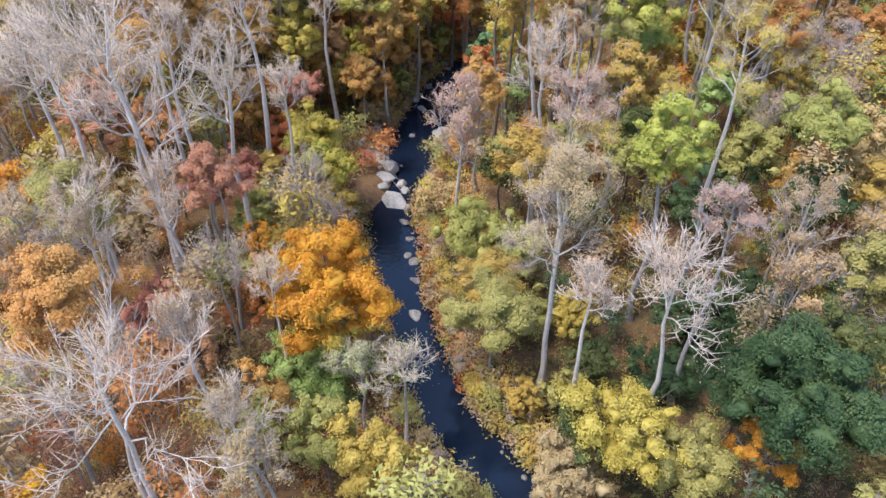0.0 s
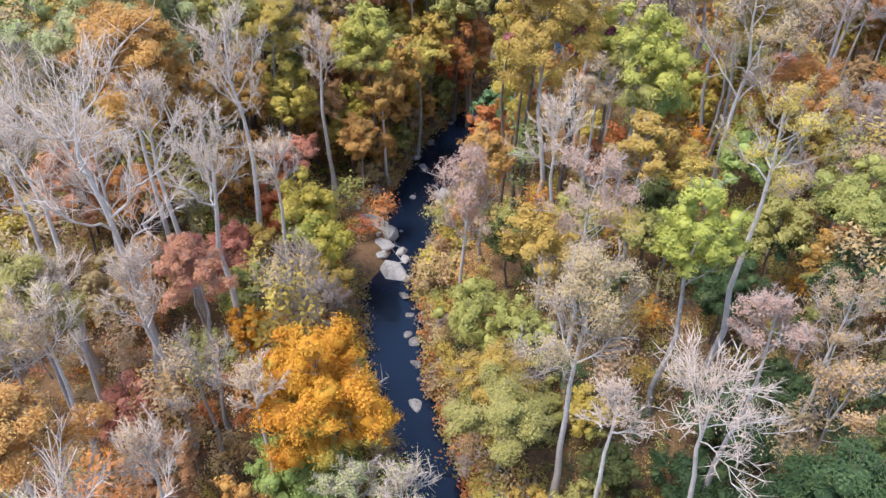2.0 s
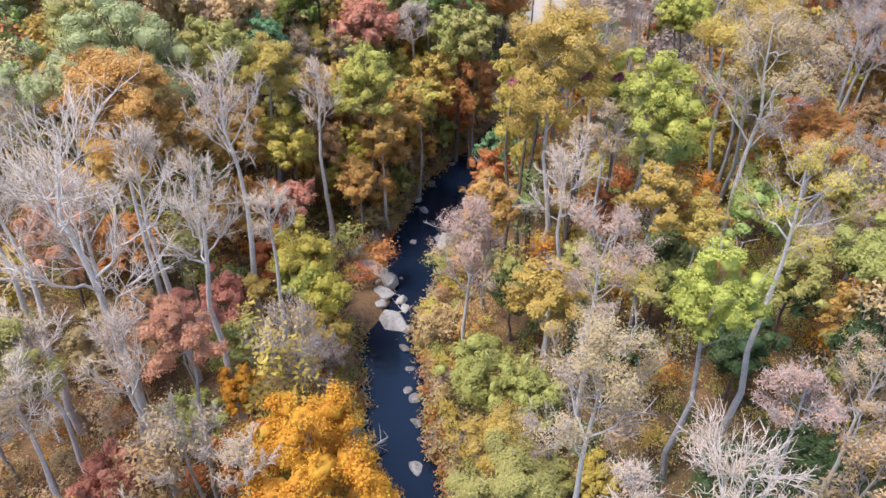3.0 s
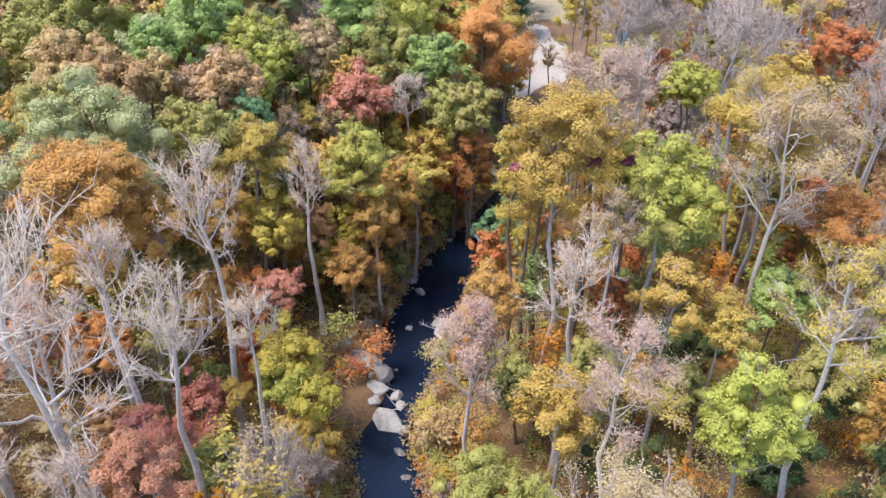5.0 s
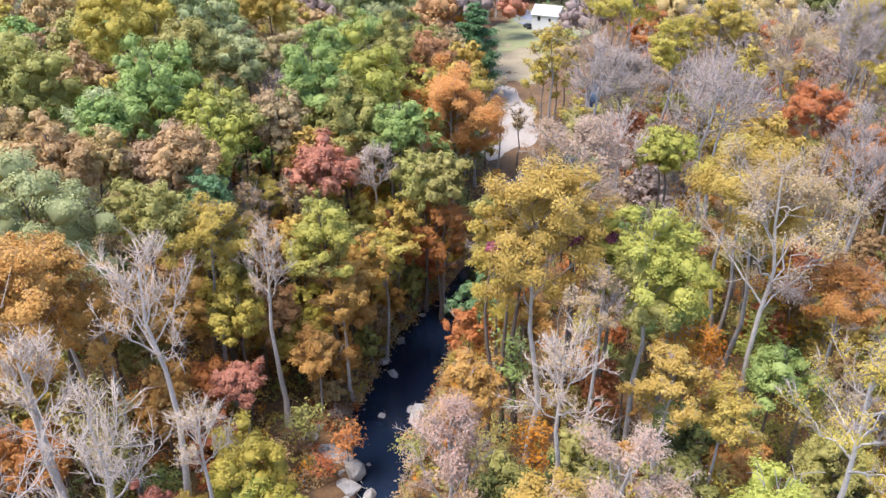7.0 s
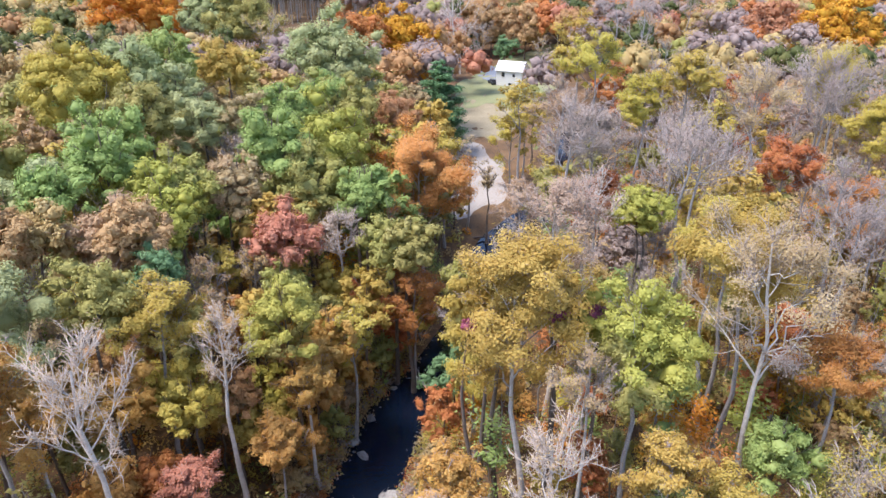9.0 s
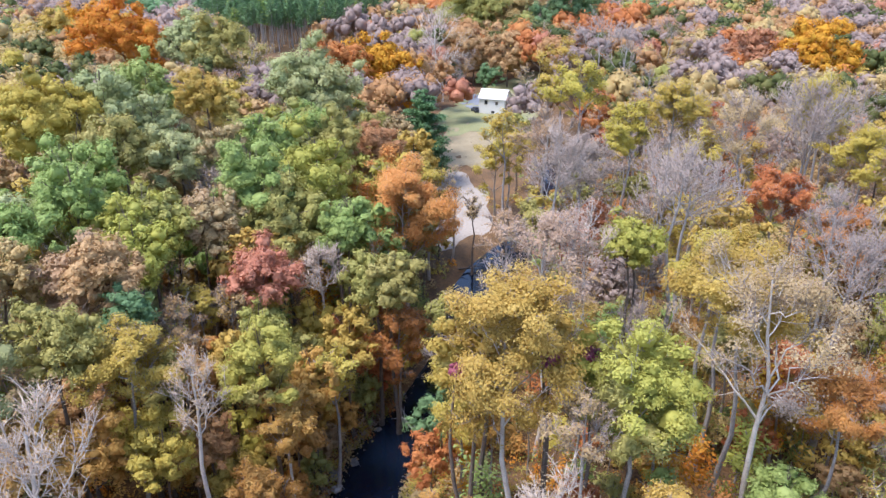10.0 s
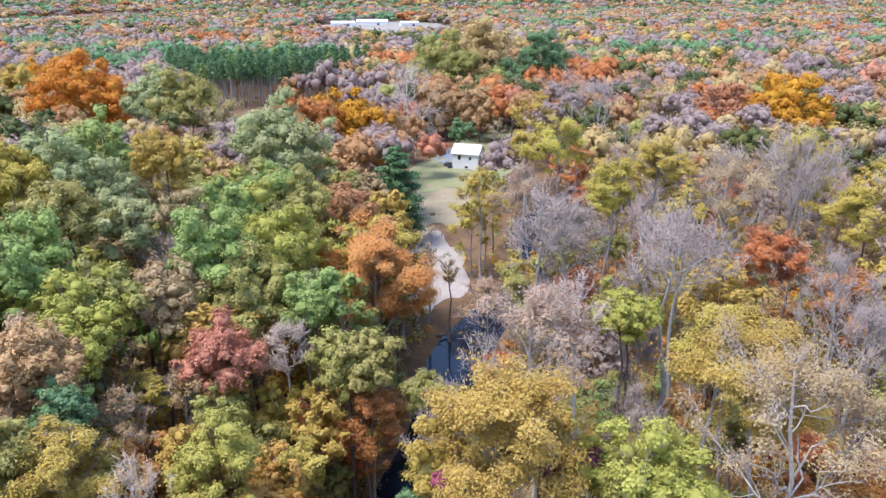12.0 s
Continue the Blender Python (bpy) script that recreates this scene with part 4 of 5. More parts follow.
def stocked(kind, pal, variant, size, fat):
    """Meshes shared by alike trees: a tree 20 m high with a crown 4 m in radius, a young tree, or a shrub."""
    key = (kind, pal, variant, size)
    if key not in STOCK:
        bark = "brown" if kind in ("full", "shrub") else "grey"
        zc, rx, rz = {"shrub": (2.2, 2.0, 1.6), "sapling": (5.2, 2.0, 4.4), "pine": (18.0, 2.9, 4.6)}.get(kind, (15.0, 4.0, 4.6))
        made = tree_parts(kind, 900 + variant, zc, rx, rz, pal, bark, size, fat, False)
        wood = WOOD.setdefault((kind, variant, size), {})
        out = []
        for name, me in made:
            if name != "crown":
                if name in wood:
                    bpy.data.meshes.remove(me)
                    me = wood[name]
                wood[name] = me
            out.append((name, me))
        STOCK[key] = out
    return STOCK[key]


def fits(x, y, r, k=0.8):
    if len(PLACED) != len(fits.rows):
        fits.rows = np.array(PLACED)
    q = fits.rows
    return not np.any((q[:, 0] - x) ** 2 + (q[:, 1] - y) ** 2 < (k * (r + q[:, 2])) ** 2)


fits.rows = np.zeros((0, 4))


OPEN = [(30, 228, 9, 28), (24, 200, 7, 22), (12.5, 172, 9, 27), (19, 222, 9, 32), (38, 270, 14, 42), (31, 285, 4, 11), (-9, 278, 11, 15), (-8, 255, 7, 20), (-40, 362, 22, 20), (-38, 335, 14, 22), (-34, 384, 46, 36)]


def is_open(x, y):
    return any(((x - a) / c) ** 2 + ((y - b) / d) ** 2 < 1 for a, b, c, d in OPEN)


def stock_tree(rng, kind, x, y, scale, pal, size, fat, variants=3, name=""):
    meshes = stocked(kind, pal, int(rng.integers(0, variants)), size, fat)
    m = pose(x, y, ground(x, y) - 0.1, 0, 0, rng.uniform(0, 360)) @ Matrix.Diagonal((scale, scale, scale * rng.uniform(0.9, 1.1), 1))
    bark = "grey" if kind in ("bare", "thin") else "brown"
    return plant(kind, x, y, meshes, m, pal, bark, name=name)


KEEP_LOW = [(-10.5, 72, 7, 12), (-5, 30, 7, 9)]


def is_low(x, y):
    return any(((x - a) / c) ** 2 + ((y - b) / d) ** 2 < 1 for a, b, c, d in KEEP_LOW)


def half_width(y):
    return 20 + 0.56 * max(y, 0)


def grow_fill():
    rng = np.random.default_rng(7)
    # canopy between the trees that stand out
    count = 0
    for _ in range(6000):
        y = rng.uniform(-5, 190)
        x = rng.uniform(-half_width(y), half_width(y))
        r = rng.uniform(2.8, 4.6)
        if river_gap(x, y) < r * (1.1 if y < 112 else 0.7) or is_open(x, y) or is_low(x, y) or not fits(x, y, r, 0.52 if x < 5 and y > 85 else 0.74):
            continue
        if y < 40 and abs(x - 2) < 20:
            continue
        pal = palette_at(x, y, rng)
        u = rng.uniform()
        if y < 80 and x < -6:
            kind = "thin" if u < 0.4 else "bare"
        elif y < 100:
            kind = "thin" if u < 0.6 else "bare" if u < 0.8 else "full"
        elif x < 8:
            kind = "full" if u < 0.8 else "thin"
        else:
            kind = "thin" if u < 0.5 else "bare" if u < 0.85 else "full"
        size = 0.34 if y < 100 else 0.55
        fat = 1.2 if y < 100 else 1.8
        scale = r / 4.0 * rng.uniform(0.95, 1.1)
        if y < 100:
            scale = min(scale, 0.8)
        stock_tree(rng, kind, x, y, scale, pal, size, fat, 2, "broadleaf_tree" if kind == "full" else "")
        PLACED.append((x, y, r, 20))
        count += 1
        if count >= 520:
            break
    # smaller leafy trees that fill the storey below the crowns
    made = 0
    mid = ["amber", "gold", "olive", "rust", "gold", "brown", "tan", "olive", "amber"]
    for _ in range(4000):
        y = rng.uniform(52, 165)
        x = rng.uniform(-1, 1) * (half_width(y) - 6)
        s = rng.uniform(0.42, 0.62)
        if river_gap(x, y) < 4.0 or is_open(x, y) or is_low(x, y) or not fits(x, y, 0.2, 0.45):
            continue
        if np.any((fits.rows[:, 3] < 19) & ((fits.rows[:, 0] - x) ** 2 + (fits.rows[:, 1] - y) ** 2 < (fits.rows[:, 2] * 1.2) ** 2)):
            continue
        stock_tree(rng, "full" if rng.uniform() < 0.6 else "thin", x, y, s, mid[int(rng.integers(0, len(mid)))], 0.5, 1.4, 2, "small_tree")
        made += 1
        if made >= 200:
            break
    # young trees and shrubs below
    low = []
    for kind, most, gap, lo, hi in (("sapling", 240, 2.9, 0.8, 1.6), ("shrub", 210, 2.3, 0.6, 1.3)):
        made = 0
        for _ in range(5000):
            y = 8 + (140 if kind == "sapling" else 90) * rng.uniform()
            x = rng.uniform(-1, 1) * (half_width(y) - 4)
            s = rng.uniform(lo, hi)
            if river_gap(x, y) < (2.8 if kind == "sapling" else 0.5) * s or is_open(x, y) or (kind == "sapling" and is_low(x, y)):
                continue
            if np.any((fits.rows[:, 3] < 19) & ((fits.rows[:, 0] - x) ** 2 + (fits.rows[:, 1] - y) ** 2 < (fits.rows[:, 2] * 1.3) ** 2)):
                continue
            if low and np.any(np.sum((np.array(low) - (x, y)) ** 2, 1) < gap ** 2):
                continue
            low.append((x, y))
            stock_tree(rng, kind, x, y, s, palette_at(x, y, rng, True), 0.3 if y < 80 else 0.4, 1.1, 2)
            made += 1
            if made >= most:
                break
    # a fringe of low bushes along the banks
    for k in range(136, 212, 2):
        cx, cy, w = RIVER[k]
        tx, ty = RIVER[k + 1][0] - cx, RIVER[k + 1][1] - cy
        q = math.hypot(tx, ty)
        for side in (-1, 1):
            if side < 0 and 66 < cy < 79 or rng.uniform() < 0.12:
                continue
            e = w / 2 + (rng.uniform(0.7, 1.5) if cy < 49 else rng.uniform(1.5, 2.3))
            x, y = cx + side * ty / q * e, cy - side * tx / q * e
            stock_tree(rng, "shrub", x, y, rng.uniform(0.4, 0.7), ["brown", "tan", "olive", "mauve", "gold"][int(rng.integers(0, 5))], 0.3, 1.1, 2)


grow_fill()


def undergrowth():
    """Low bushes and brush on the forest floor, too many to tell apart."""
    rng = np.random.default_rng(19)
    got = {}
    for k in range(7200):
        y = rng.uniform(8, 130) if k % 4 else rng.uniform(130, 215)
        x = rng.uniform(-1, 1) * half_width(y)
        gap = float(river_gap(x, y))
        if gap < 0.9 or is_open(x, y) or (x < -5 and 65 < y < 81 and gap < 5):
            continue
        p = palette_at(x, min(y, 134), rng, True)
        r = min(rng.uniform(0.7, 1.7), 0.5 + 0.6 * gap)
        h = r * rng.uniform(0.8, 1.9)
        n, size = (120, 0.17) if y < 70 else (75, 0.26) if y < 130 else (40, 0.45)
        tuft = unit(rng.normal(0, 1, (9, 3)) + np.array([0, 0, 0.5])) * rng.uniform(0.5, 1.1, (9, 1))
        d = tuft[rng.integers(0, 9, n)] + unit(rng.normal(0, 1, (n, 3))) * rng.uniform(0.1, 0.45, n)[:, None]
        d[:, 2] = np.abs(d[:, 2])
        pos = np.array([x, y, ground(x, y)]) + d * np.array([r, r, h])
        got.setdefault(p, []).append((pos, unit(d + rng.normal(0, 0.25, (n, 3)) + np.array([0, 0, 0.3])), size))
    for p, rows in got.items():
        v, f = merged([cards(rng, a, b, s) for a, b, s in rows])
        tagged(new("undergrowth", mesh_of("undergrowth", v, f, LEAF[p])), f"{WORDS[p]} bushes and brush on the forest floor", "undergrowth", kind="stuff")


undergrowth()


CLEARED = [(70, 1330, 150, 430), (-700, 2050, 240, 640)]


STAND = [(-66, 398), (-4, 446), (18, 520), (-110, 500)]


def in_stand(x, y):
    """Inside the plot of tall pines behind the dirt clearing."""
    n = len(STAND)
    return all((STAND[(i + 1) % n][0] - STAND[i][0]) * (y - STAND[i][1]) - (STAND[(i + 1) % n][1] - STAND[i][1]) * (x - STAND[i][0]) > 0 for i in range(n))


def pine_stand():
    rng = np.random.default_rng(31)
    for y in np.arange(396, 520, 6.5):
        for x in np.arange(-110, 20, 6.0):
            xx, yy = x + rng.uniform(-2.4, 2.4), y + rng.uniform(-2.4, 2.4)
            if in_stand(xx, yy):
                stock_tree(rng, "pine", xx, yy, rng.uniform(0.85, 1.08), "pine" if rng.uniform() < 0.85 else "green", 0.75, 2.4, 3)


pine_stand()


def far_crown(rng, n, lumps, level):
    """Leaf places and facings of a crown of unit radius, and the clumps that they stand on."""
    i = np.arange(lumps)
    z = 1 - (i + 0.5) / lumps * 1.3
    a = i * 2.39996 + rng.uniform(0, 6.28)
    q = np.sqrt(np.maximum(0, 1 - z * z))
    c = np.stack([np.cos(a) * q, np.sin(a) * q, z], 1) * rng.uniform(0.45, 0.75, lumps)[:, None]
    r = rng.uniform(0.32, 0.58, lumps) * (7 / lumps) ** 0.25
    par = rng.integers(0, lumps, n)
    d = unit(rng.normal(0, 1, (n, 3)) + unit(c[par]) * 0.9 + np.array([0, 0, 0.35]))
    return c[par] + d * (r[par] * rng.uniform(0.65, 1.2, n))[:, None], unit(d + rng.normal(0, 0.25, (n, 3)) + np.array([0, 0, 0.2])), lump_cores(rng, c, r * 0.8, level, 0.42)


def far_forest():
    """Distant woods as joined crowns, coarser with distance."""
    rng = np.random.default_rng(11)
    zones = ["rust", "mauve", "brown", "moss", "copper", "mauve", "mauve", "copper", "moss", "rust"]
    loose = ["mauve", "copper", "rust", "brown", "olive", "mauve", "moss", "red", "mauve", "gold", "pine"]
    got = {}
    bands = [(-120, 6, 7.0, 0.11, 320, 9, 0), (190, 330, 7.0, 0.2, 210, 9, 0), (330, 520, 10.5, 0.21, 170, 8, 0), (520, 900, 14, 0.28, 70, 6, 0), (900, 1700, 20, 0.36, 24, 4, 0),
             (1700, 2700, 30, 0.4, 12, 3, 0), (2700, 4600, 50, 0.5, 10, 2, 0)]
    for y0, y1, gap, size, n, lumps, level in bands:
        kinds = [far_crown(rng, n, lumps, level) for _ in range(8)]
        for y in np.arange(y0, y1, gap):
            for x in np.arange(-25 - 0.52 * abs(y), 20 + 0.76 * abs(y), gap) + rng.uniform(-gap, gap):
                xx, yy = x + rng.uniform(-.45, .45) * gap, y + rng.uniform(-.45, .45) * gap
                if (y < 330 and (not fits(xx, yy, 3.0, 0.66) or river_gap(xx, yy) < 2.5)) or is_open(xx, yy) or in_stand(xx, yy) or any(((xx - a) / c) ** 2 + ((yy - b) / d) ** 2 < 1 for a, b, c, d in CLEARED):
                    continue
                zone = noise.noise(Vector((xx * 0.012, yy * 0.007, 3.0))) * 0.9 + 0.5
                pines = noise.noise(Vector((xx * 0.008 + 9, yy * 0.006, 7.0)))
                zone += rng.normal(0, 0.06)
                if (pines > 0.24 and yy > 520) or (xx < -0.05 * yy + 20 and xx > -0.32 * yy and 470 < yy < 640 and rng.uniform() < 0.8):
                    p = "pine" if rng.uniform() < 0.8 else "mauve"
                elif rng.uniform() < 0.74:
                    p = zones[int(np.clip(zone, 0, 0.999) * len(zones))]
                else:
                    p = loose[int(rng.integers(0, len(loose) - (0 if yy > 300 else 1)))]
                r = gap * rng.uniform(0.55, 0.82)
                rz = min(r, 8) * rng.uniform(0.9, 1.35)
                h = rng.uniform(14, 23) if yy > 100 else rng.uniform(9, 15)
                if 262 < yy < 350 and -80 < xx < 8:
                    h *= 0.55
                up = 95 * float(smooth01(np.array((yy - 2400) / 1900)))
                pos, nrm, core = kinds[int(rng.integers(0, 8))]
                s = rng.uniform(0, 6.28)
                turn = np.array([[math.cos(s), -math.sin(s), 0], [math.sin(s), math.cos(s), 0], [0, 0, 1]])
                big, at = np.array([r, r, rz]), np.array([xx, yy, h - rz + 1.2 + up])
                got.setdefault(p, []).append(merged([cards(rng, pos @ turn.T * big + at, nrm @ turn.T, size * r), (core[0] @ turn.T * big + at, core[1])]))
    for p, rows in got.items():
        v, f = merged(rows)
        tagged(new("far_woods", mesh_of("far_woods", v, f, FAR[p], True)), f"distant woods with {WORDS[p]} crowns", "woods", kind="stuff")


far_forest()


def bank_brush():
    """Dry weeds and brush on the two banks."""
    rng = np.random.default_rng(23)
    got = {}
    for _ in range(2400):
        k = int(rng.integers(126, 224))
        cx, cy, w = RIVER[k]
        tx, ty = RIVER[k + 1][0] - cx, RIVER[k + 1][1] - cy
        side = 1 if rng.uniform() < 0.5 else -1
        e = w / 2 + 0.1 + rng.uniform(0, 1) ** 1.4 * 5
        q = math.hypot(tx, ty)
        x, y = cx + side * ty / q * e, cy - side * tx / q * e
        if river_gap(x, y) < 0 or (side < 0 and 66 < y < 79 and e < w / 2 + 4):
            continue
        p = ["brown", "tan", "olive", "mauve", "gold", "rust"][int(rng.integers(0, 6))]
        n, r, h = 34, rng.uniform(0.4, 1.0), rng.uniform(0.5, 1.8)
        pos = np.array([x, y, max(ground(x, y), 0)]) + rng.normal(0, 0.5, (n, 3)) * np.array([r, r, 0]) + np.array([0, 0, 1]) * rng.uniform(0.05, 1, n)[:, None] * h
        got.setdefault(p, []).append((pos, unit(rng.normal(0, 0.6, (n, 3)) + np.array([0, 0, 0.6])), 0.3))
    for p, rows in got.items():
        v, f = merged([cards(rng, a, b, s) for a, b, s in rows])
        tagged(new("bank_brush", mesh_of("bank_brush", v, f, LEAF[p])), f"dry {WORDS[p]} weeds along the stream bank", "undergrowth", kind="stuff")


bank_brush()


# ---- stones ----
def stone(x, y, z, sx, sy, sz, seed, wet=False, turn=None):
    """An angular weathered stone: a hull of random points with worn edges."""
    rng = np.random.default_rng(seed)
    bm = bmesh.new()
    for p in unit(rng.normal(0, 1, (22, 3))):
        q = p * rng.uniform(0.82, 1.05)
        bm.verts.new((q[0] * sx, q[1] * sy, max(q[2], -0.4) * sz))
    hull = bmesh.ops.convex_hull(bm, input=bm.verts[:])
    loose = [v for v in bm.verts if not v.link_faces]
    bmesh.ops.delete(bm, geom=loose, context='VERTS')
    bmesh.ops.bevel(bm, geom=bm.edges[:], offset=0.13 * min(sx, sy, sz), segments=2, affect='EDGES', profile=0.6)
    me = bpy.data.meshes.new("stone")
    bm.to_mesh(me)
    bm.free()
    me.materials.append(M_WETROCK if wet else M_ROCK)
    big = max(sx, sy) >= 1.1
    ob = new("boulder" if big else "stone", me)
    ob.matrix_basis = pose(x, y, z, 0, 0, (seed * 47) % 360 if turn is None else turn)
    return tagged(ob, "large pale grey boulder on the stream bank" if big else "wet grey stone at the edge of the stream" if wet else "pale grey stone on the stream bank",
                  "rock", "stream stones")


stone(-10.5, 75.6, 0.8, 2.3, 1.5, 1.1, 1, turn=-18)
stone(-8.2, 74.0, 0.6, 1.15, 1.5, 1.0, 2, turn=15)
stone(-8.9, 72.0, 0.5, 1.6, 1.15, 0.95, 3, turn=10)
stone(-7.3, 68.1, 0.0, 1.5, 2.5, 1.0, 4, turn=28)
stone(-8.9, 70.3, 0.4, 1.1, 1.0, 0.6, 30)
stone(-6.4, 71.7, 0.0, 1.1, 0.7, 0.75, 5, turn=35)
stone(-6.1, 70.2, 0.0, 0.8, 0.6, 0.5, 6)
stone(-11.0, 73.4, 0.7, 0.65, 0.6, 0.5, 14)
stone(-11.4, 74.4, 0.8, 0.6, 0.55, 0.5, 15)
stone(-10.2, 72.7, 0.7, 0.7, 0.6, 0.5, 16)
stone(-10.4, 71.4, 0.7, 0.6, 0.7, 0.45, 31)
stone(-9.4, 73.4, 0.9, 0.6, 0.5, 0.5, 32)
stone(-12.9, 78.3, 1.0, 1.2, 1.0, 0.7, 17)
stone(-12.2, 79.6, 0.9, 0.8, 0.9, 0.6, 33)
stone(-9.4, 78.6, 0.5, 0.9, 0.7, 0.5, 18)
stone(-10.6, 78.0, 0.7, 0.7, 0.5, 0.4, 34)
stone(-5.4, 67.0, 0.0, 0.9, 0.6, 0.4, 19)
stone(-6.3, 91.1, 0.4, 0.8, 0.7, 0.5, 35)
stone(-6.6, 92.9, 0.5, 0.8, 0.6, 0.5, 36)
stone(-1.0, 79.9, 0.4, 0.9, 1.2, 0.8, 37)
stone(-3.0, 83.2, 0.0, 0.8, 0.7, 0.6, 38)
stone(-3.3, 49.7, 0.0, 1.0, 0.75, 0.65, 7)
stone(-4.1, 57.7, 0.0, 0.9, 0.7, 0.45, 8, True)
stone(-4.9, 58.6, 0.0, 0.6, 0.5, 0.35, 21, True)
stone(-3.8, 54.8, 0.0, 0.6, 0.8, 0.4, 9, True)
stone(-5.7, 64.2, 0.0, 0.8, 0.5, 0.35, 22, True)
stone(-5.0, 61.4, 0.0, 0.6, 0.4, 0.3, 23, True)
stone(-5.4, 89.3, 0.0, 1.1, 0.7, 0.5, 10)
stone(-6.2, 82.4, 0.0, 0.5, 0.45, 0.35, 11)
stone(-2.2, 81.8, 0.4, 1.5, 1.9, 1.1, 12, turn=20)
stone(-1.7, 79.5, 0.6, 1.1, 1.0, 0.8, 24)
stone(-5.7, 97.8, 0.3, 1.1, 0.8, 0.5, 13, True)
stone(-4.6, 95.6, 0.1, 0.8, 0.6, 0.4, 25, True)
stone(-6.6, 93.0, 0.5, 0.9, 0.7, 0.5, 26, True)
stone(1.2, 102.5, 0.0, 0.8, 0.6, 0.4, 27, True)


def stream_stones():
    rng = np.random.default_rng(5)
    for i in range(60):
        k = int(rng.integers(142, 232))
        cx, cy, w = RIVER[k]
        side = 1 if rng.uniform() < 0.5 else -1
        x = cx + side * (w / 2 + rng.uniform(-0.9, 0.8))
        s = 0.14 + 0.4 * rng.uniform() ** 2.5
        stone(x, cy, ground(x, cy) + 0.05 if river_gap(x, cy) > 0 else 0.0, s, s * rng.uniform(.7, 1.2), s * 0.6, 40 + i, True)


stream_stones()


# ---- the house ----
def box_bm(sx, sy, sz, bev=0.02):
    bm = bmesh.new()
    bmesh.ops.create_cube(bm, size=1.0)
    for v in bm.verts:
        v.co = Vector((v.co.x * sx, v.co.y * sy, (v.co.z + 0.5) * sz))
    bmesh.ops.bevel(bm, geom=bm.edges[:], offset=bev, segments=1, affect='EDGES')
    return bm


def gable_bm(sx, sy, rise, over=0.4, thick=0.18):
    """A gable roof whose ridge runs along x."""
    bm = bmesh.new()
    hx, hy = sx / 2 + over, sy / 2 + over
    drop = rise * over / (sy / 2)
    prof = [(-hy, -drop), (0, rise), (hy, -drop), (hy, -drop - thick), (0, rise - thick), (-hy, -drop - thick)]
    a = [bm.verts.new((-hx, y, z)) for y, z in prof]
    b = [bm.verts.new((hx, y, z)) for y, z in prof]
    n = len(prof)
    for i in range(n):
        bm.faces.new((a[i], a[(i + 1) % n], b[(i + 1) % n], b[i]))
    for s in (a, b):
        bm.faces.new((s[0], s[1], s[4], s[5]))
        bm.faces.new((s[1], s[2], s[3], s[4]))
    bmesh.ops.recalc_face_normals(bm, faces=bm.faces[:])
    return bm


def prism_bm(sx, sy, rise):
    bm = bmesh.new()
    v = [bm.verts.new(p) for p in ((-sx / 2, -sy / 2, 0), (-sx / 2, sy / 2, 0), (-sx / 2, 0, rise), (sx / 2, -sy / 2, 0), (sx / 2, sy / 2, 0), (sx / 2, 0, rise))]
    for f in ((0, 1, 2), (3, 5, 4), (0, 3, 4, 1), (1, 4, 5, 2), (2, 5, 3, 0)):
        bm.faces.new([v[i] for i in f])
    bmesh.ops.recalc_face_normals(bm, faces=bm.faces[:])
    return bm


def house(x, y, turn):
    base = new("house")
    base.matrix_basis = pose(x, y, ground(x, y), 0, 0, turn)
    part_bm("wall", box_bm(8.4, 6.5, 5.0), M_WHITE, base)
    g = part_bm("gable", prism_bm(8.3, 6.2, 1.9), M_WHITE, base)
    g.location = (0, 0, 5.0)
    r = part_bm("roof", gable_bm(8.4, 6.5, 2.3), M_ROOF, base, "white metal gable roof")
    r.location = (0, 0, 5.05)
    for wx, wz, wide, tall in ((-1.9, 2.9, 0.95, 1.35), (1.6, 3.0, 0.8, 0.9), (0.4, 0.3, 1.0, 0.7)):
        w = part_bm("window", box_bm(wide, 0.1, tall), M_DARK, base, "dark window")
        w.location = (wx, -3.26, wz)
        fr = part_bm("window_frame", box_bm(wide + 0.2, 0.06, 0.1), M_WHITE, w)
        fr.location = (0, -0.03, tall)
        fr = part_bm("sill", box_bm(wide + 0.2, 0.14, 0.08), M_WHITE, w)
        fr.location = (0, -0.05, -0.08)
    d = part_bm("door", box_bm(0.1, 0.95, 2.1), M_DARK, base, "dark door")
    d.location = (4.2, -1.2, 2.1)
    deck = part_bm("porch", box_bm(1.9, 3.4, 0.16), M_DECK, base, "brown timber porch")
    deck.location = (5.2, -1.0, 1.9)
    for px, py in ((6.0, -2.55), (6.0, 0.55), (4.4, -2.55)):
        q = part_bm("post", box_bm(0.12, 0.12, 2.95), M_DECK, base)
        q.location = (px, py, 0)
    rail = part_bm("railing", box_bm(0.08, 3.2, 0.1), M_DECK, base)
    rail.location = (6.0, -1.0, 2.9)
    return tagged(base, "small white two-storey house with white gable roof", "house")


M_DECK = mottled("porch_timber", ((.16, .09, .05), (.24, .14, .08), (.31, .19, .11)), 2.0, rough=0.8, bump=0.1)
house(36.0, 263.5, -27)


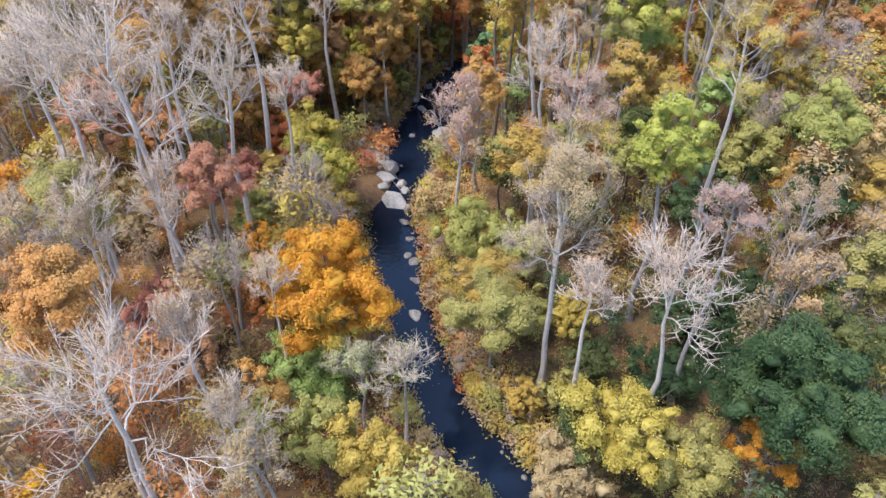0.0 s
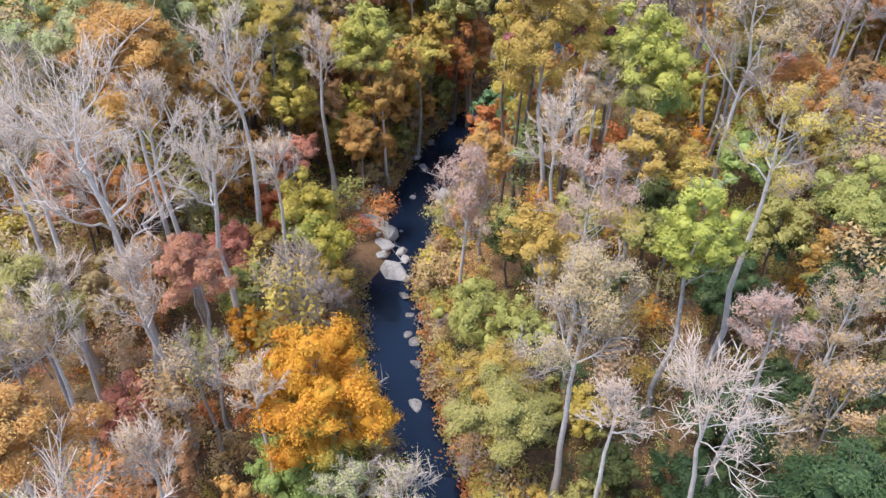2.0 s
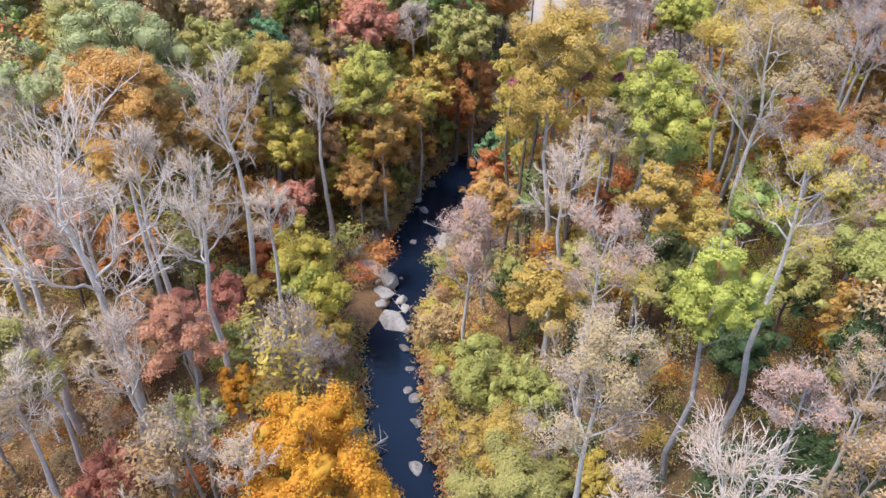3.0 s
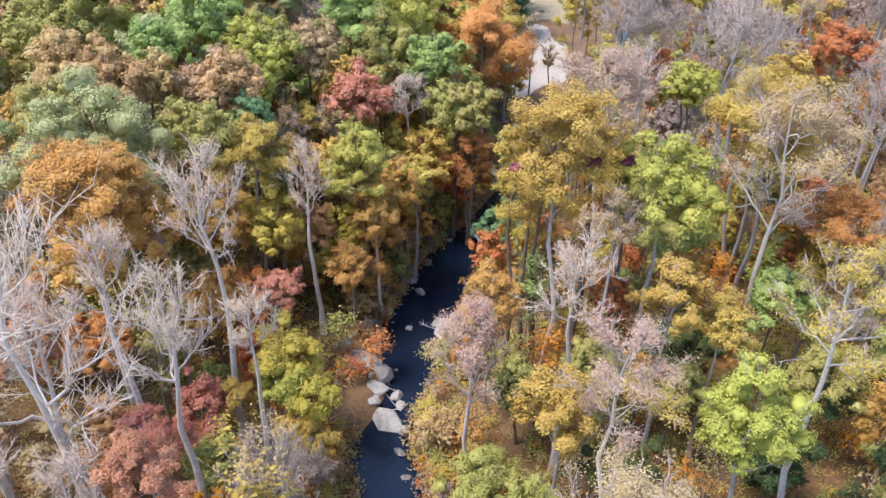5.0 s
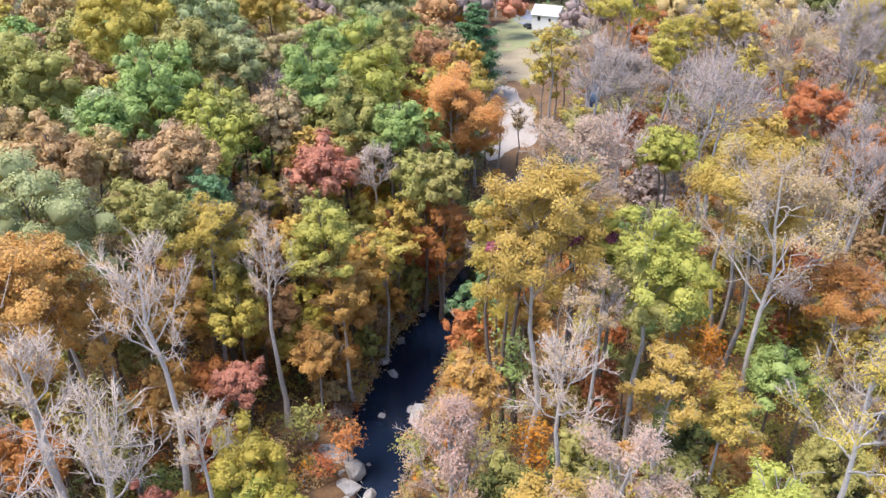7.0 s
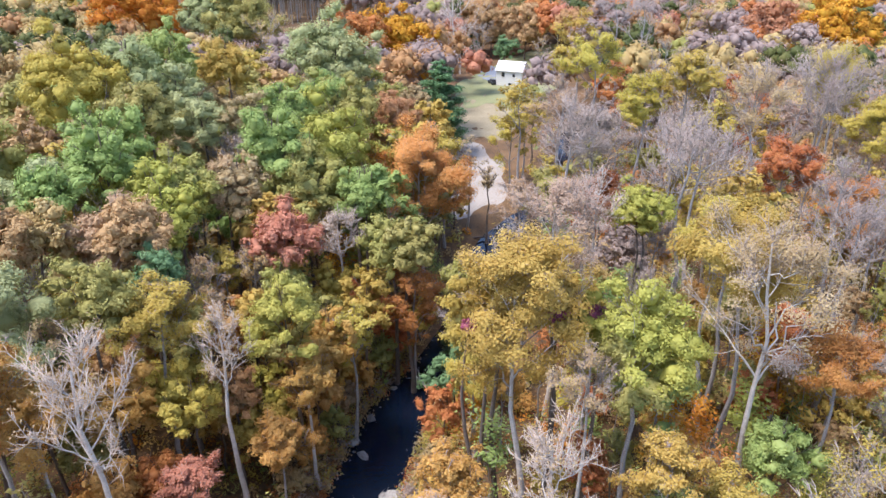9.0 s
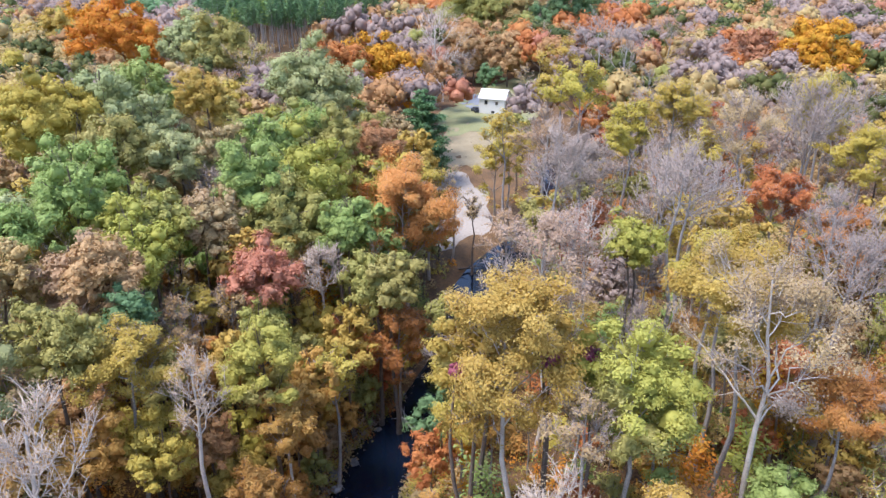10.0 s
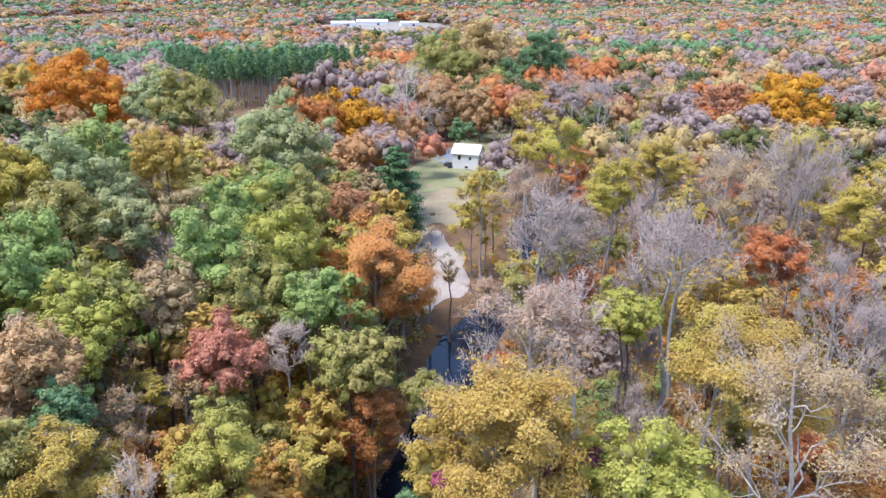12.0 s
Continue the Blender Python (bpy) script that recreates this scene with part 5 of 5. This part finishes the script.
def shed(x, y, sx, sy, high, turn):
    """A long low building on the far field."""
    base = new("farm_building")
    base.matrix_basis = pose(x, y, 2.2, 0, 0, turn)
    part_bm("wall", box_bm(sx, sy, high, 0.1), M_WHITE, base)
    r = part_bm("roof", gable_bm(sx, sy, sy * 0.2, 0.8, 0.4), M_ROOF, base, "pale metal roof")
    r.location = (0, 0, high)
    d = part_bm("door", box_bm(4.0, 0.2, 4.0, 0.05), M_DARK, base, "dark barn door")
    d.location = (sx * 0.2, -sy / 2 - 0.1, 0)
    return tagged(base, "long pale building on the field beyond the woods", "building")


def car(x, y, turn):
    base = new("parked_car")
    base.matrix_basis = pose(x, y, ground(x, y) + 0.1, 0, 0, turn)
    body = part_bm("body", box_bm(1.75, 4.4, 0.7, 0.12), M_CAR, base)
    body.location = (0, 0, 0.35)
    cabin = part_bm("cabin", box_bm(1.5, 2.3, 0.55, 0.15), M_DARK, base, "dark glazed cabin")
    cabin.location = (0, -0.2, 1.0)
    for sx in (-0.8, 0.8):
        for sy in (-1.4, 1.4):
            bm = bmesh.new()
            bmesh.ops.create_cone(bm, cap_ends=True, segments=20, radius1=0.33, radius2=0.33, depth=0.22)
            bmesh.ops.bevel(bm, geom=bm.edges[:], offset=0.03, segments=1, affect='EDGES')
            w = part_bm("wheel", bm, M_DARK, base, "black tyre")
            w.matrix_basis = pose(sx, sy, 0.33, 0, 90, 0)
    return tagged(base, "dark parked car beside the white house", "car")


M_CAR = mottled("car_paint", ((.03, .035, .045), (.04, .045, .055), (.05, .055, .065)), 3.0, rough=0.3, bump=0.0)
car(30.0, 264.5, 15)


def fallen_log(a, b, r, bark, label):
    """A fallen trunk with a few broken branches."""
    rng = np.random.default_rng(int(abs(a[0] * 10 + a[1])))
    a, b = np.array(a, dtype=float), np.array(b, dtype=float)
    line = a + (b - a) * np.linspace(0, 1, 8)[:, None] + rng.normal(0, 0.06, (8, 3))
    base = new("fallen_log")
    base.location = a
    v, f = tubes((line - a)[None], (r * np.linspace(1, 0.35, 8))[None], 8)
    part("trunk", mesh_of("trunk", v, f, BARK[bark], True), base)
    for i in range(7):
        p = line[int(rng.integers(3, 8))] - a
        q = p + (b - a) * 0.18 + rng.normal(0, 0.8, 3) + np.array([0, 0, 0.6])
        v, f = tubes(np.stack([p, (p + q) / 2 + rng.normal(0, 0.1, 3), q])[None], (r * np.array([[0.3, 0.2, 0.06]])), 4)
        part("branch", mesh_of("branch", v, f, BARK[bark], True), base)
    return tagged(base, label, "log")


fallen_log((4.8, 94.5, 0.5), (0.4, 100.5, 2.4), 0.28, "grey", "pale fallen trunk lying across the stream")
fallen_log((7.0, 142.5, 0.7), (14.5, 144.8, 0.5), 0.35, "brown", "dark fallen log at the edge of the sandbar")
fallen_log((-9.6, 48.6, 1.2), (-6.2, 52.2, 0.8), 0.14, "white", "pale broken branch lying on the bank")
for spot in ((-5, 1500, 44, 18, 6, 4), (52, 1560, 60, 20, 7, -6), (118, 1490, 34, 16, 6, 10), (-640, 1900, 60, 20, 7, 3)):
    shed(*spot)
